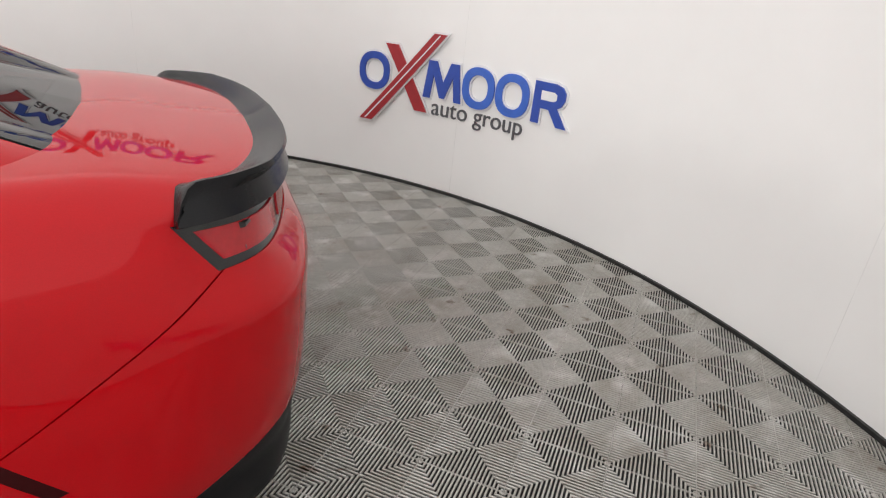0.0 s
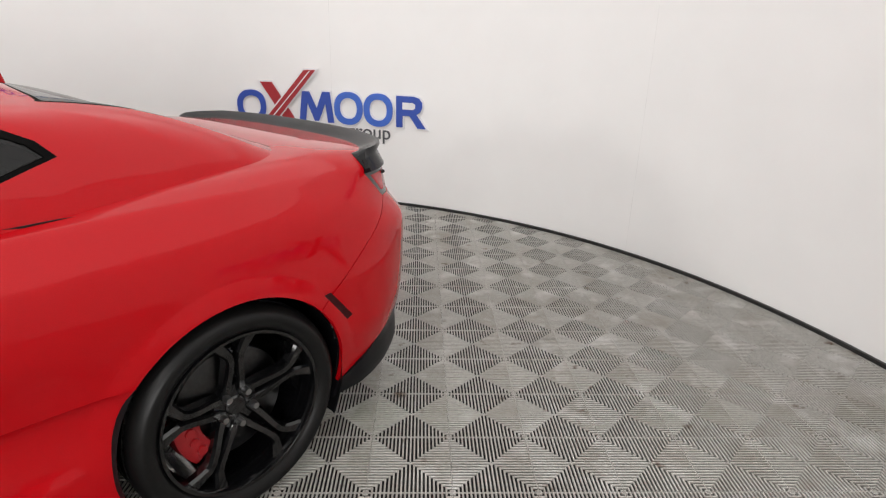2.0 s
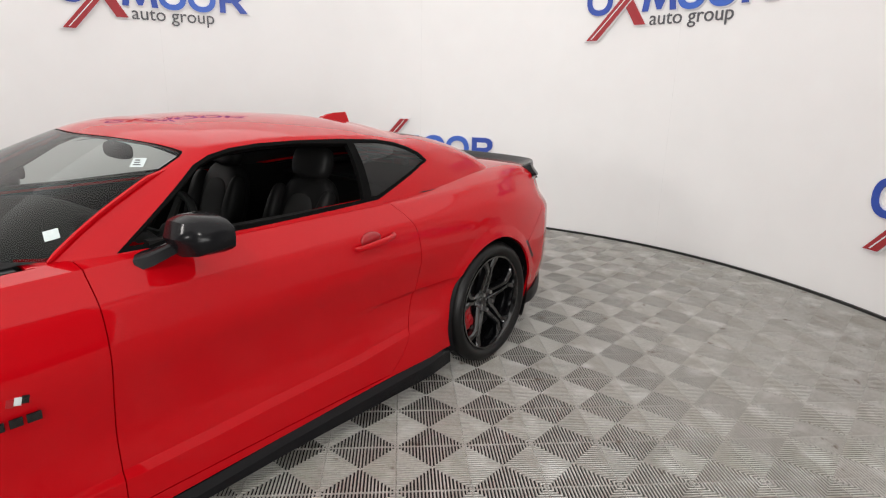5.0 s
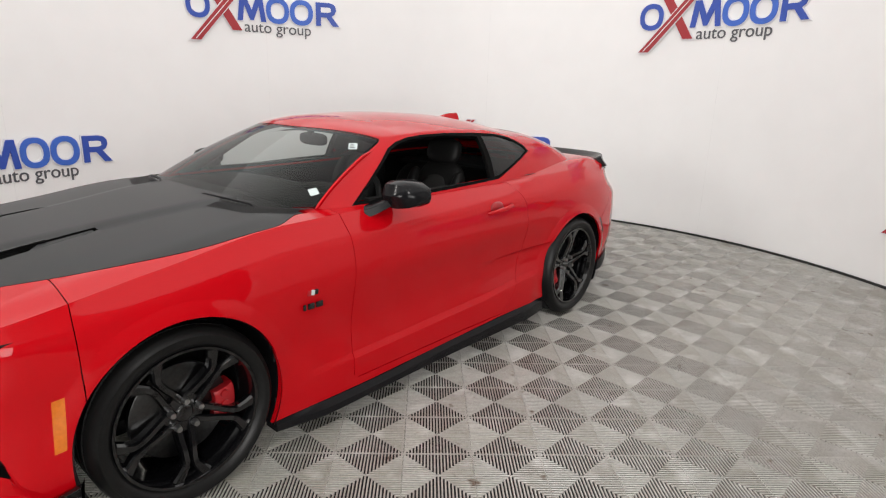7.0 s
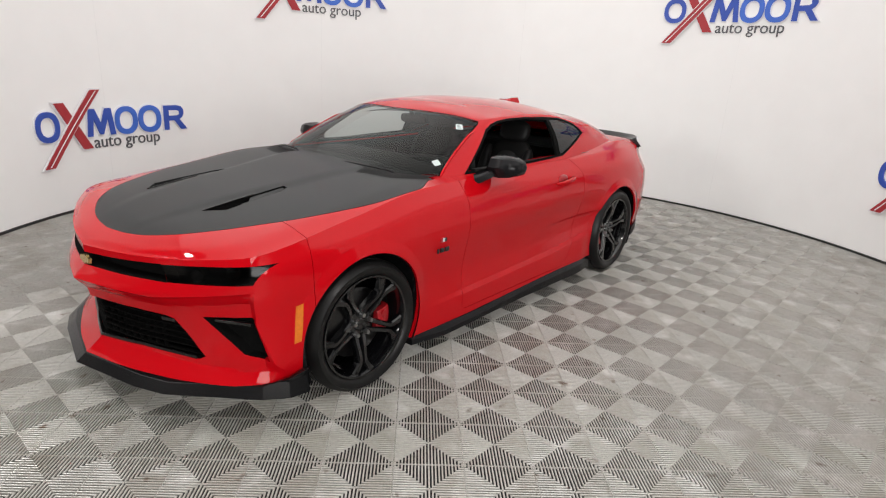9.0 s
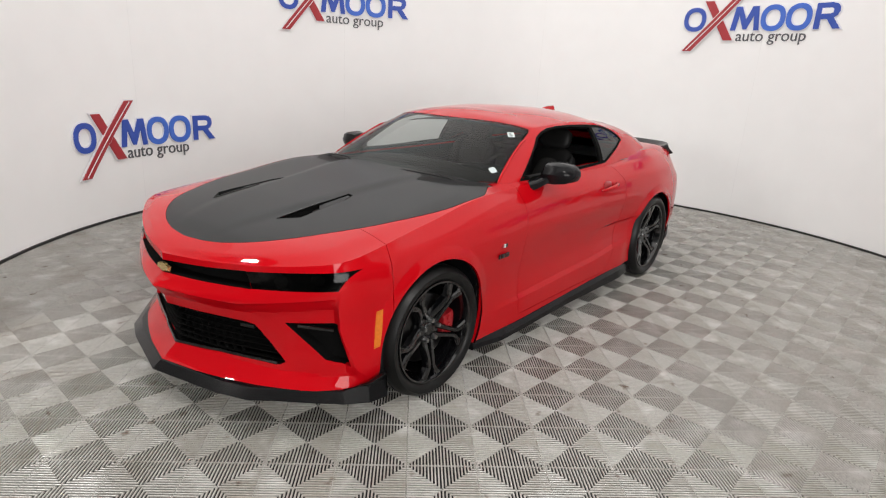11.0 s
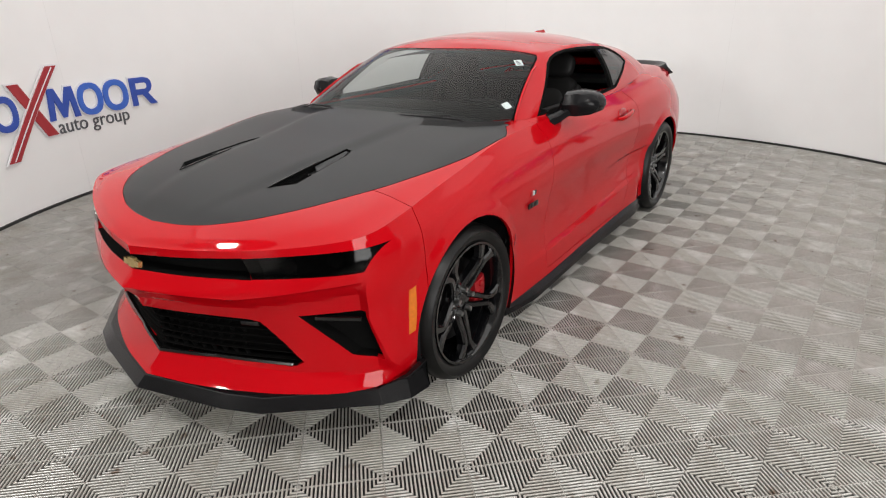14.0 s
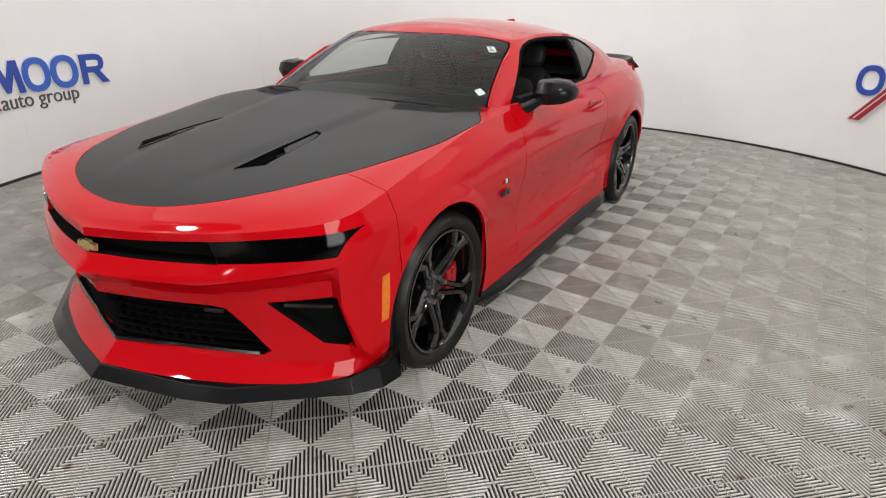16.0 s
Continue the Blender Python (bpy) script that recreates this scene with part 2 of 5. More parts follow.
trim = tagged(new("baseboard", bm_mesh("baseboard", ring_wall(bmesh.new(), ROOM - 0.018, ROOM - 0.001, 0.0, 0.022), SEAM)),
              "thin black rubber base strip along the curved wall", "baseboard", kind="structure")

X0, X1, Y0, Y1 = -13.0, 5.2, -9.4, 4.6   # the plain hall around the booth
bm = box(bmesh.new(), X0, X1, Y0, Y1, WALL_H, WALL_H + 0.1)
tagged(new("ceiling", bm_mesh("ceiling", bm, CEIL, smooth=False)), "plain dark grey flat ceiling above the booth", "ceiling", kind="structure")

for name, sides in (("wall_north", (X0, X1, Y1, Y1 + 0.1)), ("wall_south", (X0, X1, Y0 - 0.1, Y0)), ("wall_east", (X1, X1 + 0.1, Y0, Y1)), ("wall_west", (X0 - 0.1, X0, Y0, Y1))):
    tagged(new(name, bm_mesh(name, box(bmesh.new(), *sides, -0.02, WALL_H), HALL, smooth=False)), "plain dim wall of the hall", "wall", kind="structure")
# underlay sheet below the ribs, gap shade included in its colour
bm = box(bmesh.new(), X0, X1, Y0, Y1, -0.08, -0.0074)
floor = tagged(new("floor", bm_mesh("floor", bm, SHADED_BASE, smooth=False)), "grey ribbed interlocking plastic floor tiles, worn and dusty", "floor", kind="structure")

# ---- ribbed tiles: four triangles of ribs, each square to its own edge ----
TILE, TILE_TURN = 0.3, radians(42.62)
NODE = Vector((-1.505, -1.242))   # a corner where four tiles meet
RIBS, RIB_W, RIB_H = 21, 0.0066, 0.0072


def tile_geometry():
    verts, faces = [], []
    half, pitch = TILE / 2, TILE / RIBS
    for k in range(4):
        c, s = round(math.cos(k * math.pi / 2)), round(math.sin(k * math.pi / 2))
        for i in range(RIBS):
            x = -half + (i + 0.5) * pitch
            w = RIB_W / 2
            # a rounded top over upright sides
            prof = [(-w, -RIB_H), (-w, -0.0018), (-w + 0.0006, -0.0006), (-w + 0.0020, 0.0), (w - 0.0020, 0.0), (w - 0.0006, -0.0006), (w, -0.0018), (w, -RIB_H)]
            base, m = len(verts), len(prof)
            for end in (0, 1):
                for d, z in prof:
                    px, py = x + d, (-abs(x + d) - 0.0004 if end else -half + 0.0022)
                    verts.append((px * c - py * s, px * s + py * c, z))
            for j in range(m - 1):
                faces.append((base + j, base + j + 1, base + m + j + 1, base + m + j))
            faces.append((base + 3, base + 2, base + 1, base + 0))
            faces.append((base + 7, base + 6, base + 5, base + 4))
            faces.append((base + 3, base + 0, base + 7, base + 4))
        # the solid rim along the tile's edge
        base = len(verts)
        for z in (-0.0010, -RIB_H):
            for px, py in ((-half, -half), (half, -half), (half, -half + 0.0012), (-half, -half + 0.0012)):
                verts.append((px * c - py * s, px * s + py * c, z))
        faces += [(base, base + 1, base + 2, base + 3), (base + 2, base + 6, base + 7, base + 3)]
    return verts, faces


TV, TF = tile_geometry()
tile_mesh = mesh_from("floor_tile", TV, TF, RIB, smooth=False)
near = []
ca, sa = math.cos(TILE_TURN), math.sin(TILE_TURN)
for i in range(-22, 32):
    for j in range(-22, 32):
        u, v = (i + 0.5) * TILE, (j + 0.5) * TILE
        x, y = NODE.x + u * ca - v * sa, NODE.y + u * sa + v * ca
        d = math.hypot(x - CX, y - CY)
        if d < ROOM + 0.2 or (d < 5.9 and x < -1.0 and y < 0.5 and x > -6.3 and y > -6.3):
            near.append((math.hypot((x - 0.3) * 0.8, y + 1.6), x, y))
near.sort()
for _, x, y in near[:300]:
    ob = new("floor_tile", tile_mesh)
    ob.parent = floor
    ob.location, ob.rotation_euler = (x, y, 0), (0, 0, TILE_TURN)
far = near[300:]
base = np.array(TV)
fv, ff = [], []
tfa = np.array(TF)
for n, (_, x, y) in enumerate(far):
    fv.append(np.stack([x + base[:, 0] * ca - base[:, 1] * sa, y + base[:, 0] * sa + base[:, 1] * ca, base[:, 2]], 1))
    ff.append(tfa + n * len(base))
rest = new("floor_tiles", mesh_from("floor_tiles", np.vstack(fv).tolist(), np.vstack(ff).tolist(), RIB, smooth=False))
rest.parent = floor
tagged(rest, kind="stuff")


# ---- wall signs, drawn as plain shapes on the curve ----
def on_wall(deg, along, z, out):
    """A place on the wall: along metres clockwise from the angle, z up, out from the wall into the room."""
    a = radians(deg) - along / ROOM
    r = ROOM - out
    return Vector((CX + r * math.cos(a), CY + r * math.sin(a), z))


def plate(outline, deg, z0, out, thick, holes=None, step=0.05):
    """A thick flat shape bent along the wall: outline in metres, along and up. With holes: a ring between two outlines."""
    bm = bmesh.new()
    if holes:
        n = len(outline)
        rings = []
        for o, pts in ((out + thick, outline), (out + thick, holes), (out, holes), (out, outline)):
            rings.append([bm.verts.new(on_wall(deg, a, z0 + b, o)) for a, b in pts])
        for k in range(4):
            p, q = rings[k], rings[(k + 1) % 4]
            for i in range(n):
                bm.faces.new((p[i], p[(i + 1) % n], q[(i + 1) % n], q[i]))
    else:
        flat = [bm.verts.new((a, b, 0)) for a, b in outline]
        bm.faces.new(flat)
        lo, hi = min(a for a, b in outline), max(a for a, b in outline)
        x = lo + step
        while x < hi:
            geom = bm.verts[:] + bm.edges[:] + bm.faces[:]
            bmesh.ops.bisect_plane(bm, geom=geom, plane_co=(x, 0, 0), plane_no=(1, 0, 0))
            x += step
        made = bmesh.ops.extrude_face_region(bm, geom=bm.faces[:])["geom"]
        top = {v for v in made if isinstance(v, bmesh.types.BMVert)}
        for v in bm.verts:
            v.co = on_wall(deg, v.co.x, z0 + v.co.y, out + (thick if v in top else 0))
    bmesh.ops.recalc_face_normals(bm, faces=bm.faces)
    return bm


def oval(cx, cy, rx, ry, n=40, p=2.3):
    pts = []
    for i in range(n):
        t = 2 * math.pi * i / n
        c, s = math.cos(t), math.sin(t)
        pts.append((cx + rx * abs(c) ** (2 / p) * (1 if c >= 0 else -1), cy + ry * abs(s) ** (2 / p) * (1 if s >= 0 else -1)))
    return pts


def grown(pts, d):
    """The outline moved outward by d, its corners kept."""
    turn = 1 if sum(a[0] * b[1] - b[0] * a[1] for a, b in zip(pts, pts[1:] + pts[:1])) > 0 else -1
    out = []
    for i, (x, y) in enumerate(pts):
        u = (Vector((x, y)) - Vector(pts[i - 1])).normalized()
        w = (Vector(pts[(i + 1) % len(pts)]) - Vector((x, y))).normalized()
        m = Vector((u.y + w.y, -u.x - w.x)) * turn
        k = d / max(0.45, m.length / 2)
        m.normalize()
        out.append((x + m.x * k, y + m.y * k))
    return out


def wall_sign(deg, z0):
    """Blue, red and grey raised shapes on white edges, on the wall at the angle of the sign's start."""
    sign = thing("wall_sign", "raised blue and red shapes with white edges on white wall", "sign", "wall signs",
                 Matrix.Translation(on_wall(deg, 0.88, z0 + 0.35, 0.0)))
    inv = sign.matrix_world.inverted()

    def put(name, bm, mat, label=""):
        bmesh.ops.transform(bm, matrix=inv, verts=bm.verts)
        part(name, bm, mat, sign, label, smooth=False)

    def shape(name, pts, mat, hole=None, lift=0.0):
        put(name + "_edge", plate(grown(pts, 0.013), deg, z0, 0.001 + lift, 0.012, grown(hole, -0.013) if hole else None), LOGOWHITE)
        put(name, plate(pts, deg, z0, 0.013 + lift, 0.012, hole), mat)

    shape("blue_ring", oval(0.072, 0.380, 0.133, 0.142), BLUE, oval(0.072, 0.380, 0.083, 0.090))
    shape("red_bar", [(0.165, 0.595), (0.272, 0.595), (0.560, 0.135), (0.452, 0.135)], LOGORED, lift=0.004)
    shape("red_bar", [(-0.035, 0.0), (0.075, 0.0), (0.69, 0.71), (0.585, 0.71)], LOGORED, lift=0.018)
    put("white_line", plate([(0.013, 0.012), (0.026, 0.012), (0.643, 0.70), (0.632, 0.70)], deg, z0, 0.044, 0.003), LOGOWHITE)
    shape("blue_peak", [(0.515, 0.250), (0.550, 0.522), (0.618, 0.522), (0.684, 0.372), (0.742, 0.522), (0.812, 0.522), (0.848, 0.250), (0.790, 0.250), (0.768, 0.425), (0.702, 0.262), (0.662, 0.262), (0.598, 0.425), (0.574, 0.250)], BLUE)
    shape("blue_ring", oval(0.990, 0.386, 0.137, 0.146), LIGHTBLUE, oval(0.990, 0.386, 0.083, 0.092))
    shape("blue_ring", oval(1.278, 0.386, 0.140, 0.146), LIGHTBLUE, oval(1.278, 0.386, 0.085, 0.092))
    shape("blue_block", [(1.455, 0.250), (1.455, 0.522), (1.620, 0.522), (1.672, 0.508), (1.700, 0.475), (1.704, 0.430), (1.684, 0.388), (1.648, 0.366), (1.740, 0.250), (1.664, 0.250), (1.585, 0.352), (1.514, 0.352), (1.514, 0.250)], BLUE)
    put("white_line", plate([(1.516, 0.408), (1.516, 0.468), (1.616, 0.468), (1.640, 0.455), (1.640, 0.420), (1.616, 0.408)], deg, z0, 0.0255, 0.002), LOGOWHITE)
    curve = bpy.data.curves.new("words", "FONT")
    curve.body, curve.size, curve.extrude = "auto group", 0.205, 0.004
    words = bpy.data.objects.new("words", curve)
    scene.collection.objects.link(words)
    bpy.context.view_layer.update()
    me = bpy.data.meshes.new_from_object(words.evaluated_get(bpy.context.evaluated_depsgraph_get()))
    bpy.data.objects.remove(words)
    xs = [v.co.x for v in me.vertices]
    k = 0.795 / (max(xs) - min(xs))
    for v in me.vertices:
        v.co = inv @ on_wall(deg, 0.594 + (v.co.x - min(xs)) * k, z0 + 0.128 + v.co.y * k, 0.006 + v.co.z)
    me.materials.append(GREY)
    part("lettering", me, GREY, sign, "small dark grey raised words reading auto group")
    return sign


SIGN_STEP = 77.8
for n in (-1, 0, 1):
    wall_sign(41.9 + SIGN_STEP * n, 0.47)
for n in (0, 1):
    wall_sign(3.7 + SIGN_STEP * n, 2.03)


# ---- the car: front at -x, its left side at -y ----
FRONT, REAR = -1.406, 1.406      # axles
TYRE_F, TYRE_R = 0.348, 0.352    # tyre radii
ARCH_F, ARCH_R = 0.388, 0.388

PLAN = [(-2.385, 0), (-2.318, 0.25), (-2.232, 0.47), (-2.125, 0.70), (-2.022, 0.855), (-1.94, 0.90), (-1.80, 0.922), (-1.45, 0.94), (-0.9, 0.928), (0.0, 0.912), (0.6, 0.918),
        (1.1, 0.938), (1.5, 0.948), (1.85, 0.928), (2.12, 0.865), (2.31, 0.74), (2.43, 0.42), (2.47, 0)]
COLS = 260
OUT = spline(PLAN, COLS)
NORMAL = np.gradient(OUT, axis=0)
NORMAL = np.stack([-NORMAL[:, 1], NORMAL[:, 0]], 1)
NORMAL[[0, -1], 1] = 0
NORMAL /= np.linalg.norm(NORMAL, axis=1)[:, None]
RUN = np.linspace(0, 1, COLS)   # 0 at the nose, 1 at the tail, along the plan's edge


def run_at(x, y):
    """How far along the edge the plan point (x, y) lies."""
    return RUN[np.argmin(np.hypot(OUT[:, 0] - x, OUT[:, 1] - y))]


MARKS = [0, run_at(-2.2, 0.54), run_at(-2.0, 0.872), run_at(-1.45, 0.94), run_at(-0.9, 0.928), run_at(0.0, 0.912), run_at(0.7, 0.92),
         run_at(1.4, 0.947), run_at(1.9, 0.92), run_at(2.31, 0.74), 1.0]
# for each mark: offsets outward at seven heights, from the bottom to the top edge
LEVELS = [0.0, 0.17, 0.34, 0.52, 0.70, 0.86, 1.0]
SIDE = [(0.0, 0.0, 0.0, 0.004, 0.010, -0.052, -0.050), (0.012, 0.008, 0.0, 0.002, 0.010, -0.016, -0.018), (-0.02, -0.006, -0.010, -0.010, 0.0, -0.004, -0.03),
        (-0.03, -0.01, 0.0, 0.002, -0.002, -0.022, -0.09), (-0.03, -0.028, -0.03, -0.012, 0.004, -0.02, -0.10), (-0.022, -0.03, -0.048, -0.03, 0.004, -0.012, -0.105),
        (-0.022, -0.03, -0.05, -0.032, 0.0, -0.015, -0.115), (-0.03, -0.01, 0.0, 0.004, -0.006, -0.035, -0.13), (-0.05, -0.02, 0.0, 0.0, -0.02, -0.06, -0.15),
        (-0.09, -0.05, -0.025, -0.016, -0.014, -0.085, -0.105), (-0.11, -0.06, -0.025, -0.012, -0.014, -0.076, -0.085)]
BOTTOM = [0.214, 0.216, 0.222, 0.19, 0.165, 0.18, 0.20, 0.21, 0.22, 0.24, 0.24]
EDGE = [0.745, 0.782, 0.828, 0.91, 0.985, 1.0, 1.005, 1.02, 1.015, 1.01, 1.02]
EDGE_AT = ease(RUN, MARKS, EDGE)


def top_height(x, y):
    """Height of bonnet and boot lid at a plan point."""
    zc = ease(x, (-2.335, -2.27, -2.2, -2.1, -1.9, -1.4, -0.9, 0, 1.5, 1.9, 2.2, 2.47), (0.745, 0.788, 0.82, 0.86, 0.903, 0.968, 1.022, 1.030, 1.075, 1.083, 1.055, 1.03))
    ze = np.interp(x, OUT[:, 0], EDGE_AT)
    yw = np.maximum(np.interp(x, OUT[:, 0], OUT[:, 1]), 0.05)
    f = np.clip(np.abs(y) / yw, 0, 1)
    return ze + (zc - ze) * (1 - f ** (2.6 + 2.6 * np.clip((x - 0.9) / 0.6, 0, 1)))


def bonnet_swell(x, y):
    """The raised middle of the bonnet, with a soft crease on each side that runs out towards the nose."""
    side = ease(x, (-2.2, -1.8, -1.4, -0.8), (0.16, 0.25, 0.29, 0.38))
    w = np.clip((side + 0.045 - np.abs(y)) / 0.09, 0, 1)
    w = w * w * (3 - 2 * w)
    return 0.013 * w * np.clip((x + 2.2) / 0.5, 0, 1) * np.clip((-0.6 - x) / 0.1, 0, 1)


def body_grid():
    """Rows of the lower body's left half, from the sill up to the shoulder and in to the middle."""
    rows = []
    lo = ease(RUN, MARKS, BOTTOM)
    table = np.array([ease(RUN, MARKS, [s[k] for s in SIDE]) for k in range(7)])
    for h in np.linspace(0, 1, 44):
        off = np.array([ease(h, LEVELS, table[:, c]) for c in range(COLS)])
        p = OUT + NORMAL * off[:, None] * (1 if NORMAL[COLS // 2, 1] > 0 else -1)
        rows.append(np.c_[p[:, 0], np.maximum(p[:, 1], 0), lo + (EDGE_AT - lo) * h])
    edge = rows[-1]
    spine = np.clip(edge[:, 0], -2.12, 2.2)
    for f in np.r_[0.02, 0.045, 0.07, np.linspace(0.1, 1, 34)]:
        x, y = edge[:, 0] * (1 - f) + spine * f, edge[:, 1] * (1 - f)
        w = min(1, f / 0.16)
        z = edge[:, 2] + (top_height(x, y) - edge[:, 2]) * (w * (2 - w)) + bonnet_swell(x, y)
        rows.append(np.c_[x, y, z])
    return np.array(rows)


def grid_bm(rows):
    """A bmesh of the left half (y below zero) from rows of points."""
    bm = bmesh.new()
    n, m = rows.shape[:2]
    v = [[bm.verts.new((p[0], -max(p[1], 0), p[2])) for p in row] for row in rows]
    for i in range(n - 1):
        for j in range(m - 1):
            bm.faces.new((v[i][j], v[i][j + 1], v[i + 1][j + 1], v[i + 1][j]))
    bmesh.ops.remove_doubles(bm, verts=bm.verts, dist=0.0003)
    return bm


def cut(bm, f, near=None):
    """Splits the faces along the line where f(place) is zero."""
    val = {v: f(v.co) for v in bm.verts}
    hit = [e for e in bm.edges if val[e.verts[0]] * val[e.verts[1]] < 0 and (near is None or near(e.verts[0].co))]
    faces = set()
    fresh = set()
    for e in hit:
        a, b = e.verts
        if val[a] * val[b] >= 0:
            continue
        t = val[a] / (val[a] - val[b])
        if t < 0.02 or t > 0.98:
            v = a if t < 0.02 else b
            val[v] = 0.0
            fresh.add(v)
            faces.update(v.link_faces)
            continue
        faces.update(e.link_faces)
        _, v = bmesh.utils.edge_split(e, a, t)
        val[v] = 0.0
        fresh.add(v)
    for face in faces:
        if not face.is_valid:
            continue
        on = [v for v in face.verts if v in fresh]
        if len(on) == 2:
            sides = [val[v] for v in face.verts if v not in fresh]
            if sides and min(sides) < 0 < max(sides) and bm.edges.get(on) is None:
                bmesh.utils.face_split(face, on[0], on[1])
        elif len(on) > 2:
            for i in range(len(on)):
                for j in range(i + 1, len(on)):
                    if bm.edges.get((on[i], on[j])) is None and on[i] in face.verts and on[j] in face.verts:
                        try:
                            bmesh.utils.face_split(face, on[i], on[j])
                        except ValueError:
                            pass
    return bm


def seam(bm, f, gap=0.0022, near=None):
    """Cuts a shut line as wide as twice the gap along f = 0 and takes out the strip."""
    cut(bm, lambda p: f(p) - gap, near)
    cut(bm, lambda p: f(p) + gap, near)
    gone = [q for q in bm.faces if abs(f(q.calc_center_median())) < gap and (near is None or near(q.calc_center_median()))]
    bmesh.ops.delete(bm, geom=gone, context="FACES")


def take(bm, inside):
    """Moves the faces whose middle is inside out of bm into a bmesh of their own."""
    out = bm.copy()
    flags = [bool(inside(q.calc_center_median())) for q in bm.faces]
    bmesh.ops.delete(out, geom=[q for q, k in zip(out.faces, flags) if not k], context="FACES")
    bmesh.ops.delete(bm, geom=[q for q, k in zip(bm.faces[:], flags) if k], context="FACES")
    return out


def polygon(points, axes=(0, 2), soft=0.0):
    """A function of a place: below zero inside the convex outline, seen along the axis left out; y counts from the middle."""
    pts = [Vector(p) for p in points]
    area = sum(a.x * b.y - a.y * b.x for a, b in zip(pts, pts[1:] + pts[:1]))
    if area < 0:
        pts = pts[::-1]
    planes = []
    for a, b in zip(pts, pts[1:] + pts[:1]):
        d = (b - a).normalized()
        planes.append((d.y, -d.x, -(d.y * a.x - d.x * a.y)))

    def f(p):
        u, w = (abs(p[k]) if k == 1 else p[k] for k in axes)
        return max(a * u + b * w + c for a, b, c in planes)
    f.sides = [lambda p, k=k: k[0] * (abs(p[axes[0]]) if axes[0] == 1 else p[axes[0]]) + k[1] * (abs(p[axes[1]]) if axes[1] == 1 else p[axes[1]]) + k[2] for k in planes]
    return f


def cut_shape(bm, f, near, sides=None):
    """Cuts along each side of an outline, so that its corners stay sharp."""
    for g in sides or f.sides:
        cut(bm, g, lambda p: near(p) and f(p) < 0.03)


def rim(bm, depth=0.014, way=None):
    """Turns the open edges inward, so that a panel has thickness."""
    bm.normal_update()
    edges = [e for e in bm.edges if e.is_boundary and not all(abs(v.co.y) < 1e-4 for v in e.verts)]
    normals = {v: v.normal.copy() for e in edges for v in e.verts}
    made = bmesh.ops.extrude_edge_only(bm, edges=edges)["geom"]
    old = {tuple(round(c, 6) for c in v.co): n for v, n in normals.items()}
    for v in made:
        if isinstance(v, bmesh.types.BMVert):
            n = old.get(tuple(round(c, 6) for c in v.co), Vector((0, 0, 1)))
            v.co += Vector(way) * depth if way is not None else -n * depth
            if abs(v.co.y) < 1e-3:
                v.co.y = 0
    return bm


def both(bm):
    """Adds the mirrored half and joins the two in the middle."""
    twin = bm.copy()
    for v in twin.verts:
        v.co.y = -v.co.y
    bmesh.ops.reverse_faces(twin, faces=twin.faces[:])
    me = bpy.data.meshes.new("twin")
    twin.to_mesh(me)
    twin.free()
    bm.from_mesh(me)
    bpy.data.meshes.remove(me)
    bmesh.ops.remove_doubles(bm, verts=[v for v in bm.verts if abs(v.co.y) < 2e-4], dist=0.0005)
    return bm


def mirrored(bm):
    """The half on the other side."""
    twin = bm.copy()
    for v in twin.verts:
        v.co.y = -v.co.y
    bmesh.ops.reverse_faces(twin, faces=twin.faces[:])
    return twin


def swept_bar(bm, pts, wide, deep):
    """A thin bar of even width along the points."""
    rings = []
    for i, p in enumerate(pts):
        d = (pts[min(i + 1, len(pts) - 1)] - pts[max(i - 1, 0)]).normalized()
        q = d.cross(Vector((0, 0, 1))).normalized()
        rings.append([bm.verts.new(p + q * a * wide / 2 + Vector((0, 0, b * deep / 2))) for a, b in ((-1, -1), (1, -1), (1, 0.4), (0.4, 1), (-0.4, 1), (-1, 0.4))])
    for a, b in zip(rings, rings[1:]):
        for i in range(6):
            bm.faces.new((a[i], a[(i + 1) % 6], b[(i + 1) % 6], b[i]))
    bm.faces.new(rings[0][::-1])
    bm.faces.new(rings[-1])
    bmesh.ops.recalc_face_normals(bm, faces=bm.faces)
    return bm


car = thing("sports_car", "red sports coupe, satin black bonnet, standing on ribbed floor", "car")


def pair(name, bm, mat, label="", parent=None, sharp=30):
    """The part on the left side and its twin on the right."""
    twin = mirrored(bm)
    return part(name, bm, mat, parent or car, label, sharp=sharp), part(name, twin, mat, parent or car, label, sharp=sharp)


def moved(bm, v, k=1.0):
    for p in bm.verts:
        p.co = p.co * k + Vector(v)
    return bm


def pocket_f(p):
    """Below zero inside the sunken face of the nose: under the sharp crease, between the two corner edges."""
    return max(g(p) for g in POCKET)


POCKET = [lambda p: p.z - float(np.interp(abs(p.y), (0, 0.47, 0.885), (0.598, 0.603, 0.682))),
          lambda p: abs(p.y) - float(np.interp(p.z, (0.30, 0.53, 0.68), (0.902, 0.864, 0.872))), lambda p: 0.212 - p.z]


def pocket_depth(p):
    """How far the face of the nose is set back at a place."""
    under, out, up = (-g(p) for g in POCKET)
    low = min(1, under / 0.30) * (1 - 0.75 * min(1, max(0, abs(p.y) - 0.30) / 0.32))
    return min(1, min(under, out, up) / 0.012) * 0.005 + (0.042 + 0.045 * low) * min(1, under / 0.06, up / 0.07) * min(1, out / 0.03)


